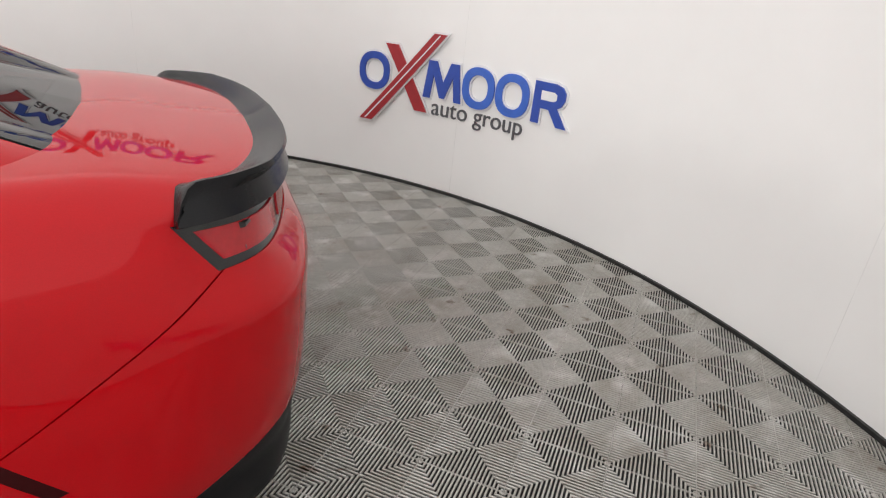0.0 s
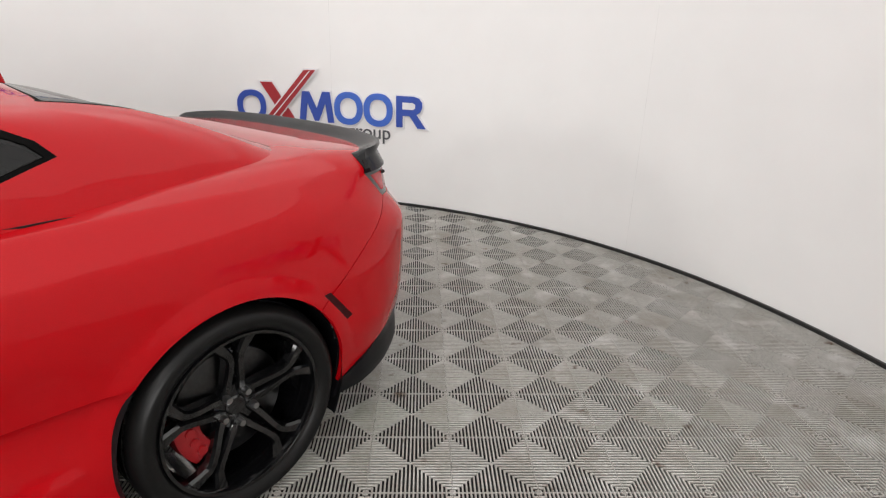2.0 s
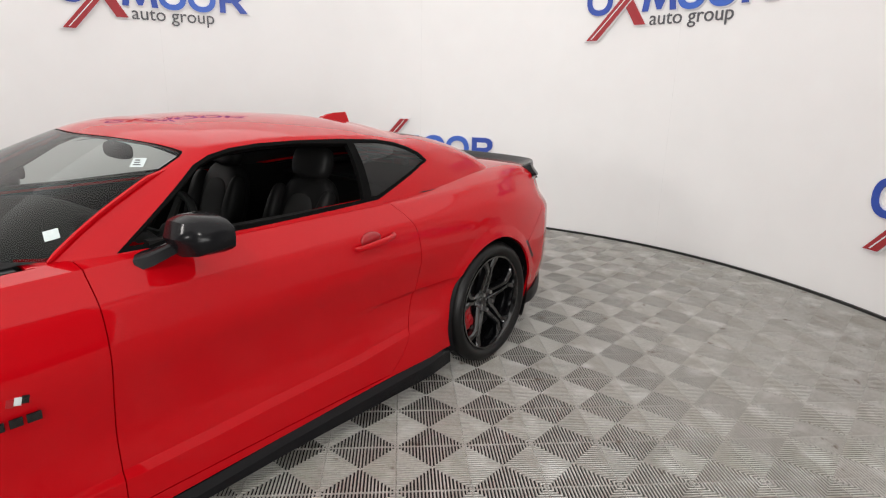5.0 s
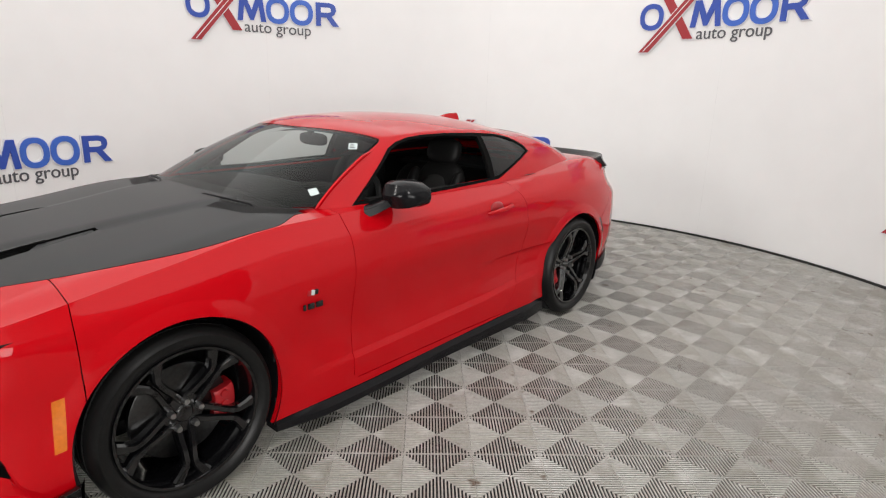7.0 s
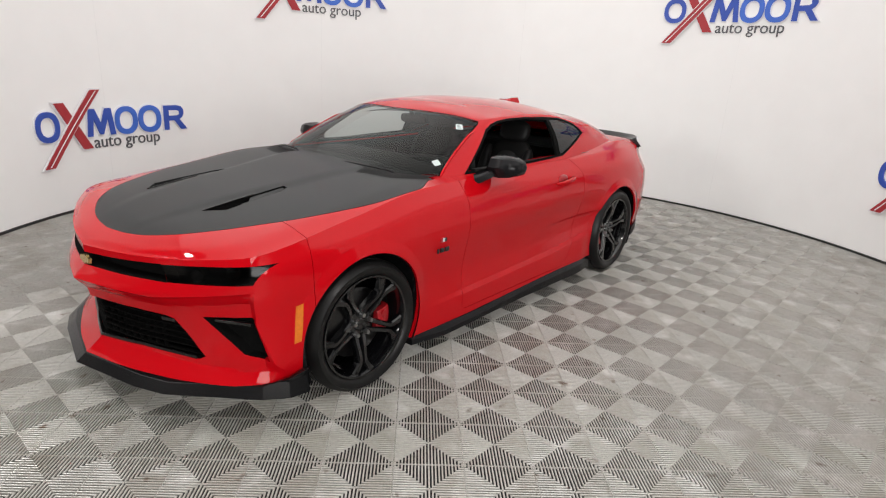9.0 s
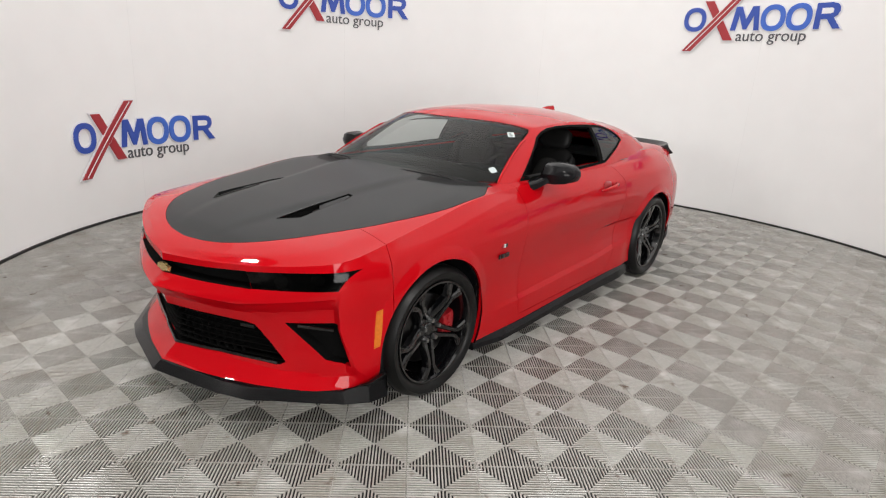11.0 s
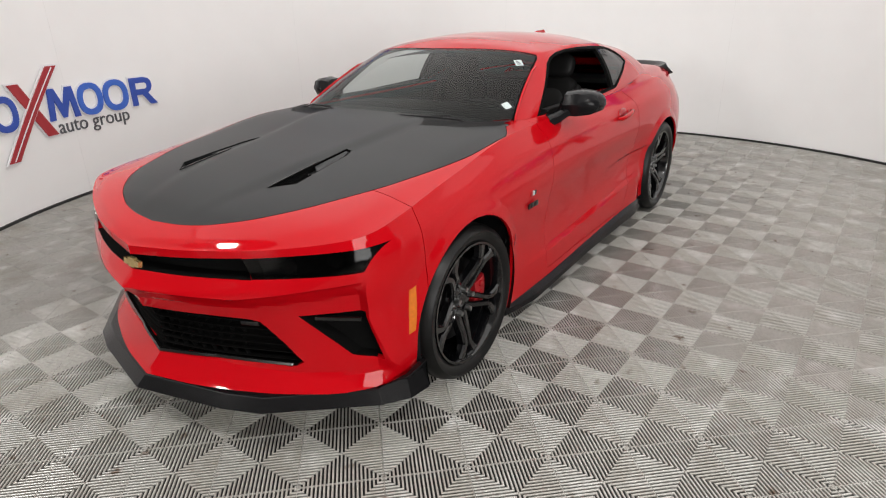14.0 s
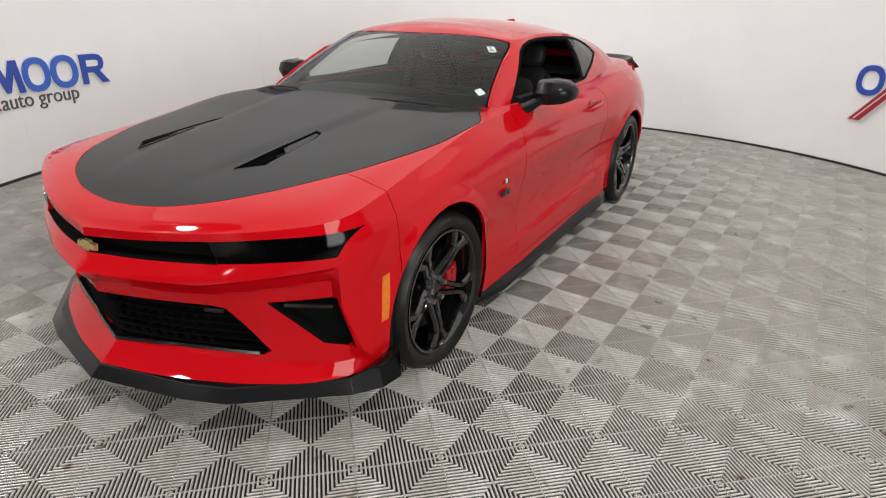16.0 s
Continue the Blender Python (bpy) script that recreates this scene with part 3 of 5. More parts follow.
# the lower body, cut into panels
body = grid_bm(body_grid())
nose = lambda p: p.x < -1.85
cut_shape(body, pocket_f, nose, POCKET)
cut_shape(body, pocket_f, nose, [lambda p, g=g: g(p) + 0.012 for g in POCKET])
for v in body.verts:
    d = -pocket_f(v.co) if nose(v.co) else 0
    if d > 0:
        k = pocket_depth(v.co)
        v.co += Vector((0.9 * k, (0.4 if v.co.y < 0 else 0) * k * min(1, abs(v.co.y) / 0.3), 0))
# flared lips round the wheel arches, and the crease along the lower doors
flank_of = lambda p: p.y < -0.6
for ax, r in ((FRONT, ARCH_F), (REAR, ARCH_R)):
    flare = lambda p, ax=ax, r=r: math.hypot(p.x - ax, p.z - 0.351) - (r + 0.062)
    cut(body, flare, lambda p, f=flare: flank_of(p) and abs(f(p)) < 0.06)
    for v in body.verts:
        if flank_of(v.co) and v.co.z > 0.3:
            v.co.y -= 0.011 * min(1, max(0, -flare(v.co) / 0.05)) * min(1, (v.co.z - 0.3) / 0.2)
sill_line = lambda p: p.z - float(np.interp(p.x, (-0.9, -0.3, 0.4, 0.95), (0.335, 0.343, 0.364, 0.42)))
door_zone = lambda p: flank_of(p) and -0.95 < p.x < 0.98
cut(body, sill_line, lambda p: door_zone(p) and abs(sill_line(p)) < 0.06)
cut(body, lambda p: sill_line(p) + 0.03, lambda p: door_zone(p) and abs(sill_line(p)) < 0.08)
for v in body.verts:
    if door_zone(v.co):
        v.co.y -= 0.014 * min(1, max(0, -sill_line(v.co) / 0.03)) * min(1, (v.co.x + 0.95) / 0.4, (0.98 - v.co.x) / 0.1)
step = lambda p: p.z - 0.575 - 0.03 * (p.x - 0.7)
step_zone = lambda p: flank_of(p) and 0.3 < p.x < 1.12
cut(body, step, lambda p: step_zone(p) and abs(step(p)) < 0.05)
for v in body.verts:
    if step_zone(v.co) and -0.16 < step(v.co) < 0:
        v.co.y += 0.012 * min(1, -step(v.co) / 0.012, (0.16 + step(v.co)) / 0.12) * min(1, (v.co.x - 0.3) / 0.4, (1.12 - v.co.x) / 0.05)
for ax, r, z in ((FRONT, ARCH_F, 0.352), (REAR, ARCH_R, 0.350)):
    def arch(p, ax=ax, r=r, z=z):
        return math.hypot(p.x - ax, p.z - z) - r
    cut(body, arch, lambda p: p.y < -0.5)
    bmesh.ops.delete(take(body, lambda p: arch(p) < 0 and p.y < -0.5), geom=[], context="VERTS")


def bonnet_edge(p):
    yh = float(ease(p.x, (-2.225, -2.21, -2.168, -2.085, -1.965, -1.81, -1.65, -1.44, -1.18, -0.97, -0.8), (0.0, 0.14, 0.29, 0.44, 0.555, 0.640, 0.710, 0.768, 0.817, 0.825, 0.745)))
    return (abs(p.y) - yh) if p.x > -2.225 else (-2.225 - p.x) + abs(p.y)


GRILLE = [(-0.1, 0.494), (0.44, 0.494), (0.485, 0.486), (0.625, 0.328), (0.60, 0.312), (-0.1, 0.280)]
DUCT = [(0.625, 0.522), (0.845, 0.548), (0.878, 0.335), (0.78, 0.362)]
HEADLIGHT = [(0.49, 0.750), (0.895, 0.795), (0.868, 0.712), (0.52, 0.676)]
SLOT = [(-0.1, 0.703), (0.49, 0.752), (0.52, 0.674), (-0.1, 0.650)]
VENT = [(-1.905, 0.290), (-1.825, 0.376), (-1.50, 0.342), (-1.44, 0.318), (-1.442, 0.290)]
TAIL = [(0.20, 0.985), (0.765, 0.985), (0.735, 0.86)]
TAIL_SIDES = [lambda p: p.z - 0.993, lambda p: 0.893 - p.z, lambda p: 0.2 - abs(p.y), lambda p: (2.067 - p.x) * 0.765 + (0.986 - p.z) * 0.644]
MARKER = [(-1.824, 0.582), (-1.788, 0.587), (-1.803, 0.408), (-1.836, 0.402)]
BACKMARK = [(1.712, 0.66), (1.744, 0.66), (1.846, 0.54), (1.818, 0.532)]
front, back = (lambda p: p.x < -1.75), (lambda p: p.x > 1.9)

seam(body, bonnet_edge, 0.0025, lambda p: p.x < -0.7 and p.z > 0.78)
bonnet = take(body, lambda p: bonnet_edge(p) < 0 and p.x < -0.74 and p.z > 0.78)
bmesh.ops.delete(bonnet, geom=[q for q in bonnet.faces if q.calc_center_median().x > -0.765], context="FACES")
vent_f = polygon(VENT, (0, 1))
cut_shape(bonnet, vent_f, lambda p: p.x < -1.3)
vent = take(bonnet, lambda p: vent_f(p) < 0)

holes = {}
for key, pts, where in (("grille", GRILLE, front), ("duct", DUCT, front), ("headlight", HEADLIGHT, front), ("slot", SLOT, front), ("tail", TAIL, back)):
    shape_f = polygon(pts, (1, 2))
    f = shape_f if key != "tail" else (lambda p: max(g(p) for g in TAIL_SIDES))
    cut_shape(body, f, where, None if key != "tail" else TAIL_SIDES)
    holes[key] = take(body, lambda p: f(p) < 0 and where(p))
for key, pts in (("marker", MARKER), ("backmark", BACKMARK)):
    f = polygon(pts, (0, 2))
    where = lambda p: p.y < -0.8
    cut_shape(body, f, where)
    holes[key] = take(body, lambda p: f(p) < 0 and where(p))

DOOR_BACK = ((0.22, 0.60), (0.30, 0.685), (0.42, 0.745), (0.66, 0.79), (0.85, 0.775), (0.94, 0.745), (1.05, 0.655))


def door_f(p):
    back_x = float(ease(p.z, [a for a, b in DOOR_BACK], [b for a, b in DOOR_BACK]))
    return max(-0.615 - 0.04 * max(0, p.z - 0.85) - p.x, p.x - back_x, 0.21 - p.z)


side = lambda p: p.y < -0.7
seam(body, door_f, 0.002, side)
door = take(body, lambda p: door_f(p) < 0 and side(p))
seam(body, lambda p: p.x + 1.735 - 0.10 * max(0, p.z - 0.80), 0.0018, lambda p: p.x < -1.5 and p.y < -0.5)
fender = take(body, lambda p: -1.74 < p.x < -0.6 and p.y < -0.3 and bonnet_edge(p) > -0.01)
bump_f = lambda p: p.z - (0.722 + (p.x - 1.87) * 0.60)
seam(body, bump_f, 0.0018, lambda p: 1.6 < p.x < 2.21 and p.y < -0.65)
rear_bumper = take(body, lambda p: (p.x > 1.7 and bump_f(p) < 0 and p.z < 0.9) or (p.x > 2.12 and p.z < 0.872))
front_bumper = take(body, lambda p: p.x < -1.7)
cabin_hole = lambda p: max(abs(p.y) - float(ease(p.x, (-0.8, -0.55, -0.2, 0.8, 1.3, 1.78), (0.60, 0.74, 0.79, 0.78, 0.68, 0.45))), -0.85 - p.x, p.x - 1.78)
cut(body, cabin_hole, lambda p: p.z > 0.9)
bmesh.ops.delete(body, geom=[q for q in body.faces if cabin_hole(q.calc_center_median()) < 0 and q.calc_center_median().z > 0.9], context="FACES")
quarter = body

part("bonnet", both(rim(bonnet)), MATTE, car, "satin black wrapped bonnet with two slim vents", sharp=40)
for well, s in ((vent, 1), (mirrored(vent), -1)):
    floor_of = rim(well, 0.03, (0, 0, 1))
    ob = part("bonnet_vent", moved(floor_of, (0, 0, -0.03)), MESHBLACK, car, "black louvred bonnet vent")
    # the closed rear half, set in with a narrow gap all round
    plate_pts = [(-1.65, 0.300), (-1.69, 0.352), (-1.512, 0.332), (-1.455, 0.314), (-1.456, 0.298)]
    bm = bmesh.new()
    top = [bm.verts.new((x, -s * y, float(top_height(x, y) + bonnet_swell(x, y)) - 0.004)) for x, y in plate_pts]
    low = [bm.verts.new((v.co.x, v.co.y, v.co.z - 0.02)) for v in top]
    bm.faces.new(top)
    for a in range(5):
        bm.faces.new((top[a], top[(a + 1) % 5], low[(a + 1) % 5], low[a]))
    bmesh.ops.recalc_face_normals(bm, faces=bm.faces)
    part("vent_plate", bm, MATTE, ob, smooth=False)
    for k in range(4):
        bm = bmesh.new()
        pts = []
        for x in np.linspace(-1.87 + 0.012 * k, -1.71, 6):
            y = 0.298 + 0.019 * k - 0.01 * (x + 1.70) / 0.15 * (k - 1)
            pts.append(Vector((x, -s * y, float(top_height(x, y) + bonnet_swell(x, y)) - 0.018)))
        part("louvre", swept_bar(bm, pts, 0.006, 0.012), MESHBLACK, ob)
    bm = bmesh.new()
    pts = []
    for x in np.linspace(-1.90, -1.62, 8):
        y = 0.290 - 0.004 * (x + 1.905) / 0.46
        pts.append(Vector((x, -s * (y + 0.004), float(top_height(x, y) + bonnet_swell(x, y)) + 0.002)))
    part("vent_lip", swept_bar(bm, pts, 0.006, 0.006), GLOSSBLACK, ob, "glossy lip along the vent")
part("front_bumper", both(rim(front_bumper, 0.02)), RED, car, "red front bumper", sharp=17)
pair("fender", rim(fender), RED, sharp=20)
valance_f = lambda p: p.z - (0.300 + 0.15 * (p.x - 1.84) / 0.44)
cut(rear_bumper, valance_f)
valance = take(rear_bumper, lambda p: valance_f(p) < 0)
for v in valance.verts:
    k = min(1, max(0, (v.co.x - 1.78) / 0.12)) * min(1, max(0, 0.36 - v.co.z) / 0.10)
    v.co.x += 0.03 * k * min(1, max(0, v.co.x - 1.8) / 0.5)
    v.co.y *= 1 + 0.03 * k
part("rear_valance", both(rim(valance)), BLACKPLASTIC, car, "black lower rear valance")
part("rear_bumper", both(rim(rear_bumper)), RED, car, "red rear bumper")
part("body_shell", both(rim(quarter)), RED, car)
doors = pair("door", rim(door), RED, sharp=20)

# black shell added inside the lower body; blocks light and darkens the shut lines
inner = grid_bm(body_grid())
for v in inner.verts:
    v.co = Vector((v.co.x * 0.985, v.co.y * 0.965, v.co.z - 0.022))
for ax, r in ((FRONT, ARCH_F + 0.012), (REAR, ARCH_R + 0.012)):
    bmesh.ops.delete(inner, geom=[q for q in inner.faces if math.hypot(q.calc_center_median().x - ax, q.calc_center_median().z - 0.35) < r and q.calc_center_median().y < -0.5], context="FACES")
bmesh.ops.delete(inner, geom=[q for q in inner.faces if (cabin_hole(q.calc_center_median()) < 0.01 and q.calc_center_median().z > 0.85) or (q.calc_center_median().x < -1.75 and q.calc_center_median().z < 0.8) or (q.calc_center_median().x > 1.9 and q.calc_center_median().z > 0.8)], context="FACES")
part("inner_shell", both(inner), SEAM, car)


# ---- cabin: roof, pillars, glass ----
GLASS_BASE = [(-0.95, 0), (-0.93, 0.35), (-0.86, 0.61), (-0.70, 0.742), (-0.48, 0.782), (-0.1, 0.80), (0.4, 0.805), (0.8, 0.79), (1.1, 0.77), (1.45, 0.725), (1.77, 0.65), (1.955, 0.42), (2.025, 0)]
GLASS_TOP = [(-0.22, 0), (-0.21, 0.3), (-0.185, 0.5), (-0.11, 0.592), (0.05, 0.612), (0.25, 0.618), (0.5, 0.618), (0.75, 0.605), (0.92, 0.575), (1.02, 0.50), (1.09, 0.38), (1.12, 0.2), (1.125, 0)]


def roof_height(x):
    return ease(x, (-0.25, -0.05, 0.3, 0.7, 1.13), (1.35, 1.38, 1.397, 1.383, 1.318))


def cabin_grid():
    base, top = spline(GLASS_BASE, 200), spline(GLASS_TOP, 200)
    zb = top_height(base[:, 0], base[:, 1]) - 0.03
    zt = roof_height(top[:, 0]) - 0.078 * np.clip(top[:, 1] / 0.6, 0, 1) ** 2.2
    d = base - top
    d /= np.maximum(np.linalg.norm(d, axis=1), 1e-3)[:, None]
    wide = np.clip(base[:, 1] / 0.75, 0, 1)
    rows = []
    # the rear pillars stand up as shoulders beside the rear window
    shoulder = np.clip((base[:, 0] - 1.15) / 0.45, 0, 1) * np.clip((base[:, 1] - 0.40) / 0.22, 0, 1)
    rearward = np.clip((base[:, 0] - 1.15) / 0.45, 0, 1)
    for f in np.linspace(0, 1, 46):
        p = base * (1 - f) + top * f + d * (0.06 + 0.05 * wide)[:, None] * f * (1 - f)
        rows.append(np.c_[p, zb + (zt - zb) * (f + (0.16 - 0.42 * rearward + 1.0 * shoulder) * f * (1 - f))])
    spine = np.clip(top[:, 0], 0.0, 0.95)
    for f in np.r_[0.03, 0.07, np.linspace(0.12, 1, 16)]:
        x, y = top[:, 0] * (1 - f) + spine * f, top[:, 1] * (1 - f)
        z1 = roof_height(spine)
        rows.append(np.c_[x, y, zt + (z1 - zt) * (1 - (1 - f) ** 2.2)])
    return np.array(rows)


cabin = grid_bm(cabin_grid())


def pillar_x(z):
    return -0.545 + 0.43 * (z - 1.0) / 0.31


# one outline for the whole side window, with the door's and the small rear pane inside it
SIDE_ALL = [(-0.50, 1.004), (0.0, 1.012), (0.64, 1.03), (1.095, 1.165), (1.06, 1.205), (1.0, 1.236), (0.92, 1.262), (0.80, 1.283), (0.55, 1.299), (0.3, 1.305), (0.12, 1.302), (0.0, 1.291), (-0.09, 1.272), (-0.16, 1.243)]
SIDE_DOOR = [(-0.462, 1.020), (0.0, 1.027), (0.548, 1.044), (0.578, 1.278), (0.3, 1.293), (0.12, 1.290), (0.005, 1.280), (-0.085, 1.261), (-0.145, 1.237)]
SIDE_REAR = [(0.60, 1.048), (0.645, 1.048), (1.066, 1.168), (1.035, 1.200), (0.975, 1.228), (0.885, 1.253), (0.785, 1.270), (0.625, 1.279)]
flank = lambda p: p.y < -0.5
f_all, f_door, f_rear = polygon(SIDE_ALL), polygon(SIDE_DOOR), polygon(SIDE_REAR)
cut_shape(cabin, f_all, flank)
surround = take(cabin, lambda p: f_all(p) < 0 and p.y < -0.5)
cut_shape(surround, f_door, flank)
bmesh.ops.delete(surround, geom=[q for q in surround.faces if f_door(q.calc_center_median()) < 0], context="FACES")
cut_shape(surround, f_rear, flank)
rear_pane = take(surround, lambda p: f_rear(p) < 0)


def screen_f(p):
    head = -0.295 + 0.135 * (abs(p.y) / 0.58) ** 2
    return max(p.x - (pillar_x(p.z) - 0.010), p.x - head, abs(p.y) - (0.712 - 0.46 * (p.z - 1.03)))


ahead = lambda p: p.x < 0.1
cut(cabin, screen_f, ahead)
screen = take(cabin, lambda p: screen_f(p) < 0)
screen_in = lambda p: screen_f(p) + 0.008
cut(screen, screen_in)
frit = take(screen, lambda p: screen_in(p) > 0)


def back_f(p):
    return max(1.135 - p.x, abs(p.y) - (0.47 + 0.03 * (p.x - 1.13) / 0.7), p.x - (2.012 - 0.07 * (abs(p.y) / 0.45) ** 3))


behind = lambda p: p.x > 1.0
cut(cabin, back_f, behind)
back_pane = take(cabin, lambda p: back_f(p) < 0)
back_in = lambda p: back_f(p) + 0.012
cut(back_pane, back_in)
back_frit = take(back_pane, lambda p: back_in(p) > 0)

lining = cabin.copy()
lining.normal_update()
for v in lining.verts:
    n = v.normal if v.normal.dot(Vector((v.co.x - 0.4, v.co.y, v.co.z - 0.9))) > 0 else -v.normal
    v.co -= n * 0.016
    v.co.y = min(v.co.y, 0)
part("roof", both(rim(cabin)), RED, car, "red roof and pillars")
part("cabin_lining", both(lining), SEAM, car, "black lining of roof and pillars")
pair("window_surround", rim(surround, 0.02), MESHBLACK, "black window surround")
pair("quarter_window", moved(rear_pane, (0, 0.004, 0)), DARKGLASS, "dark tinted fixed rear side window")
pane = pane_of_screen = part("windscreen", both(screen), WINDSCREEN, car, "clear windscreen with green tint")
part("screen_border", both(moved(frit, (0.001, 0, -0.001))), MESHBLACK, pane, "black border of the windscreen")
pane = part("rear_window", both(back_pane), BACKGLASS, car, "tinted rear window")
part("screen_border", both(back_frit), MESHBLACK, pane, "black border of the rear window")


# ---- wheels ----
def lathe(bm, profile, n=72, m=None):
    """Turns (along, radius) pairs about the y axis."""
    rings = [[bm.verts.new((r * math.cos(2 * math.pi * i / n), y, r * math.sin(2 * math.pi * i / n))) for i in range(n)] for y, r in profile]
    for a, b in zip(rings, rings[1:]):
        for i in range(n):
            bm.faces.new((a[i], a[(i + 1) % n], b[(i + 1) % n], b[i]))
    bmesh.ops.recalc_face_normals(bm, faces=bm.faces)
    if m is not None:
        bmesh.ops.transform(bm, matrix=m, verts=bm.verts)
    return bm


def swept(bm, path, wide, deep, up=Vector((0, -1, 0))):
    """A bar along the path of points; wide and deep may change from point to point."""
    rings = []
    for i, p in enumerate(path):
        a, b = path[max(i - 1, 0)], path[min(i + 1, len(path) - 1)]
        d = (b - a).normalized()
        s = d.cross(up).normalized()
        u = s.cross(d).normalized()
        w, h = wide[i] / 2, deep[i] / 2
        rings.append([bm.verts.new(p + s * x * w + u * y * h) for x, y in ((-1, -1), (1, -1), (1, 0.45), (0.62, 1), (-0.62, 1), (-1, 0.45))])
    n = 6
    for a, b in zip(rings, rings[1:]):
        for i in range(n):
            bm.faces.new((a[i], a[(i + 1) % n], b[(i + 1) % n], b[i]))
    bm.faces.new(rings[0][::-1])
    bm.faces.new(rings[-1])
    bmesh.ops.recalc_face_normals(bm, faces=bm.faces)
    return bm


def wheel(x, y, radius, width, caliper_at, side):
    """A black alloy wheel with five forked spokes, its face to -y."""
    w = width / 2
    rr = 0.274
    bm = lathe(bmesh.new(), [(-w + 0.012, rr), (-w + 0.004, rr - 0.002), (-w + 0.006, rr - 0.012), (-w + 0.03, rr - 0.022), (-0.02, rr - 0.032), (w - 0.03, rr - 0.03), (w - 0.01, rr)])
    rim_ob = part("wheel", bm, RIM, car, "gloss black alloy wheel with forked spokes")
    rim_ob.matrix_local = pose(x, y, radius, 0, 0, 0 if side < 0 else 180)
    tread = [(-w + 0.016, rr - 0.002), (-w + 0.003, rr + 0.01), (-w - 0.006, rr + 0.028), (-w - 0.008, rr + 0.045), (-w - 0.003, radius - 0.026), (-w + 0.012, radius - 0.009), (-w + 0.035, radius - 0.002)]
    for g in (-0.5, -0.17, 0.17, 0.5):
        c = g * w * 1.25
        tread += [(c - 0.007, radius), (c - 0.005, radius - 0.008), (c + 0.005, radius - 0.008), (c + 0.007, radius)]
    tread += [(-a, r) for a, r in tread[:7][::-1]]
    part("tyre", lathe(bmesh.new(), tread, 96), RUBBER, rim_ob, "black low-profile tyre", sharp=50)
    bm = bmesh.new()
    for k in range(60):
        a = 2 * math.pi * k / 60
        for s in (-1, 1):
            box(bm, -0.0028, 0.0028, -0.018, 0.018, -0.003, 0.0024, 0, Matrix.Rotation(a, 4, "Y") @ Matrix.Translation((0, s * (w - 0.056), radius - 0.004)) @ Matrix.Rotation(radians(14 * s), 4, "Z"))
    tagged(part("tread", bm, RUBBER, rim_ob), kind="stuff")
    for k in range(5):
        mid = radians(90 + 72 * k + (34 if x < 0 else 2))
        for s in (-1, 1):
            bm = bmesh.new()
            pts, wd, dp = [], [], []
            for r, lat, yy, ww, dd in ((0.045, 0.026, -0.056, 0.034, 0.03), (0.10, 0.0225, -0.070, 0.029, 0.040), (0.15, 0.0165, -0.084, 0.027, 0.044), (0.185, 0.0155, -0.093, 0.028, 0.042), (0.205, 0.0205, -0.097, 0.031, 0.038), (0.230, 0.036, -0.101, 0.036, 0.034), (0.262, 0.057, -0.105, 0.048, 0.03)):
                a = mid + s * math.asin(lat / r)
                pts.append(Vector((r * math.cos(a), yy + 0.5 * (0.14 - w), r * math.sin(a))))
                wd.append(ww)
                dp.append(dd)
            part("spoke", swept(bm, pts, wd, dp), RIM, rim_ob, sharp=14)
        bm = bmesh.new()
        a = mid + radians(36)
        bmesh.ops.create_cone(bm, cap_ends=True, segments=10, radius1=0.0135, radius2=0.0105, depth=0.026, matrix=pose(0.056 * math.cos(a), -0.086, 0.056 * math.sin(a), 90))
        part("lug_nut", bm, NUT, rim_ob, "satin steel lug nut", sharp=40)
    part("hub", lathe(bmesh.new(), [(-0.072, 0.0005), (-0.074, 0.028), (-0.070, 0.034), (-0.066, 0.036), (-0.066, 0.074), (-0.05, 0.08), (-0.01, 0.07)], 48), RIM, rim_ob, sharp=30)
    part("brake_disc", lathe(bmesh.new(), [(-0.035, 0.06), (-0.036, 0.182), (-0.034, 0.186), (-0.012, 0.186), (-0.010, 0.06)], 64), STEEL, rim_ob, "grey steel brake disc")
    bm = bmesh.new()
    prof = [(0.125, -0.066), (0.135, -0.072), (0.185, -0.074), (0.205, -0.066), (0.21, -0.03), (0.21, 0.01), (0.125, 0.01)]
    rings = []
    for i in range(13):
        a = radians(caliper_at + (i - 6) * 3.8)
        k = 1 - 0.05 * (abs(i - 6) == 6)
        rings.append([bm.verts.new((r * math.cos(a), yy * k, r * math.sin(a))) for r, yy in prof])
    for a, b in zip(rings, rings[1:]):
        for i in range(len(prof)):
            bm.faces.new((a[i], a[(i + 1) % len(prof)], b[(i + 1) % len(prof)], b[i]))
    bm.faces.new(rings[0][::-1])
    bm.faces.new(rings[-1])
    bmesh.ops.recalc_face_normals(bm, faces=bm.faces)
    cal = part("caliper", bm, CALIPER, rim_ob, "red brake caliper", sharp=40)
    for i in (-1.5, 0, 1.5):
        bm = bmesh.new()
        a = radians(caliper_at + i * 10)
        bmesh.ops.create_cone(bm, cap_ends=True, segments=16, radius1=0.017, radius2=0.015, depth=0.012, matrix=pose(0.16 * math.cos(a), -0.075, 0.16 * math.sin(a), 90))
        part("piston_cover", bm, CALIPER, rim_ob)
    return rim_ob


for sgn in (-1, 1):
    wheel(FRONT, sgn * 0.797, TYRE_F, 0.262, -8 if sgn < 0 else 188, sgn)
    wheel(REAR, sgn * 0.797, TYRE_R, 0.275, 202 if sgn < 0 else -22, sgn)

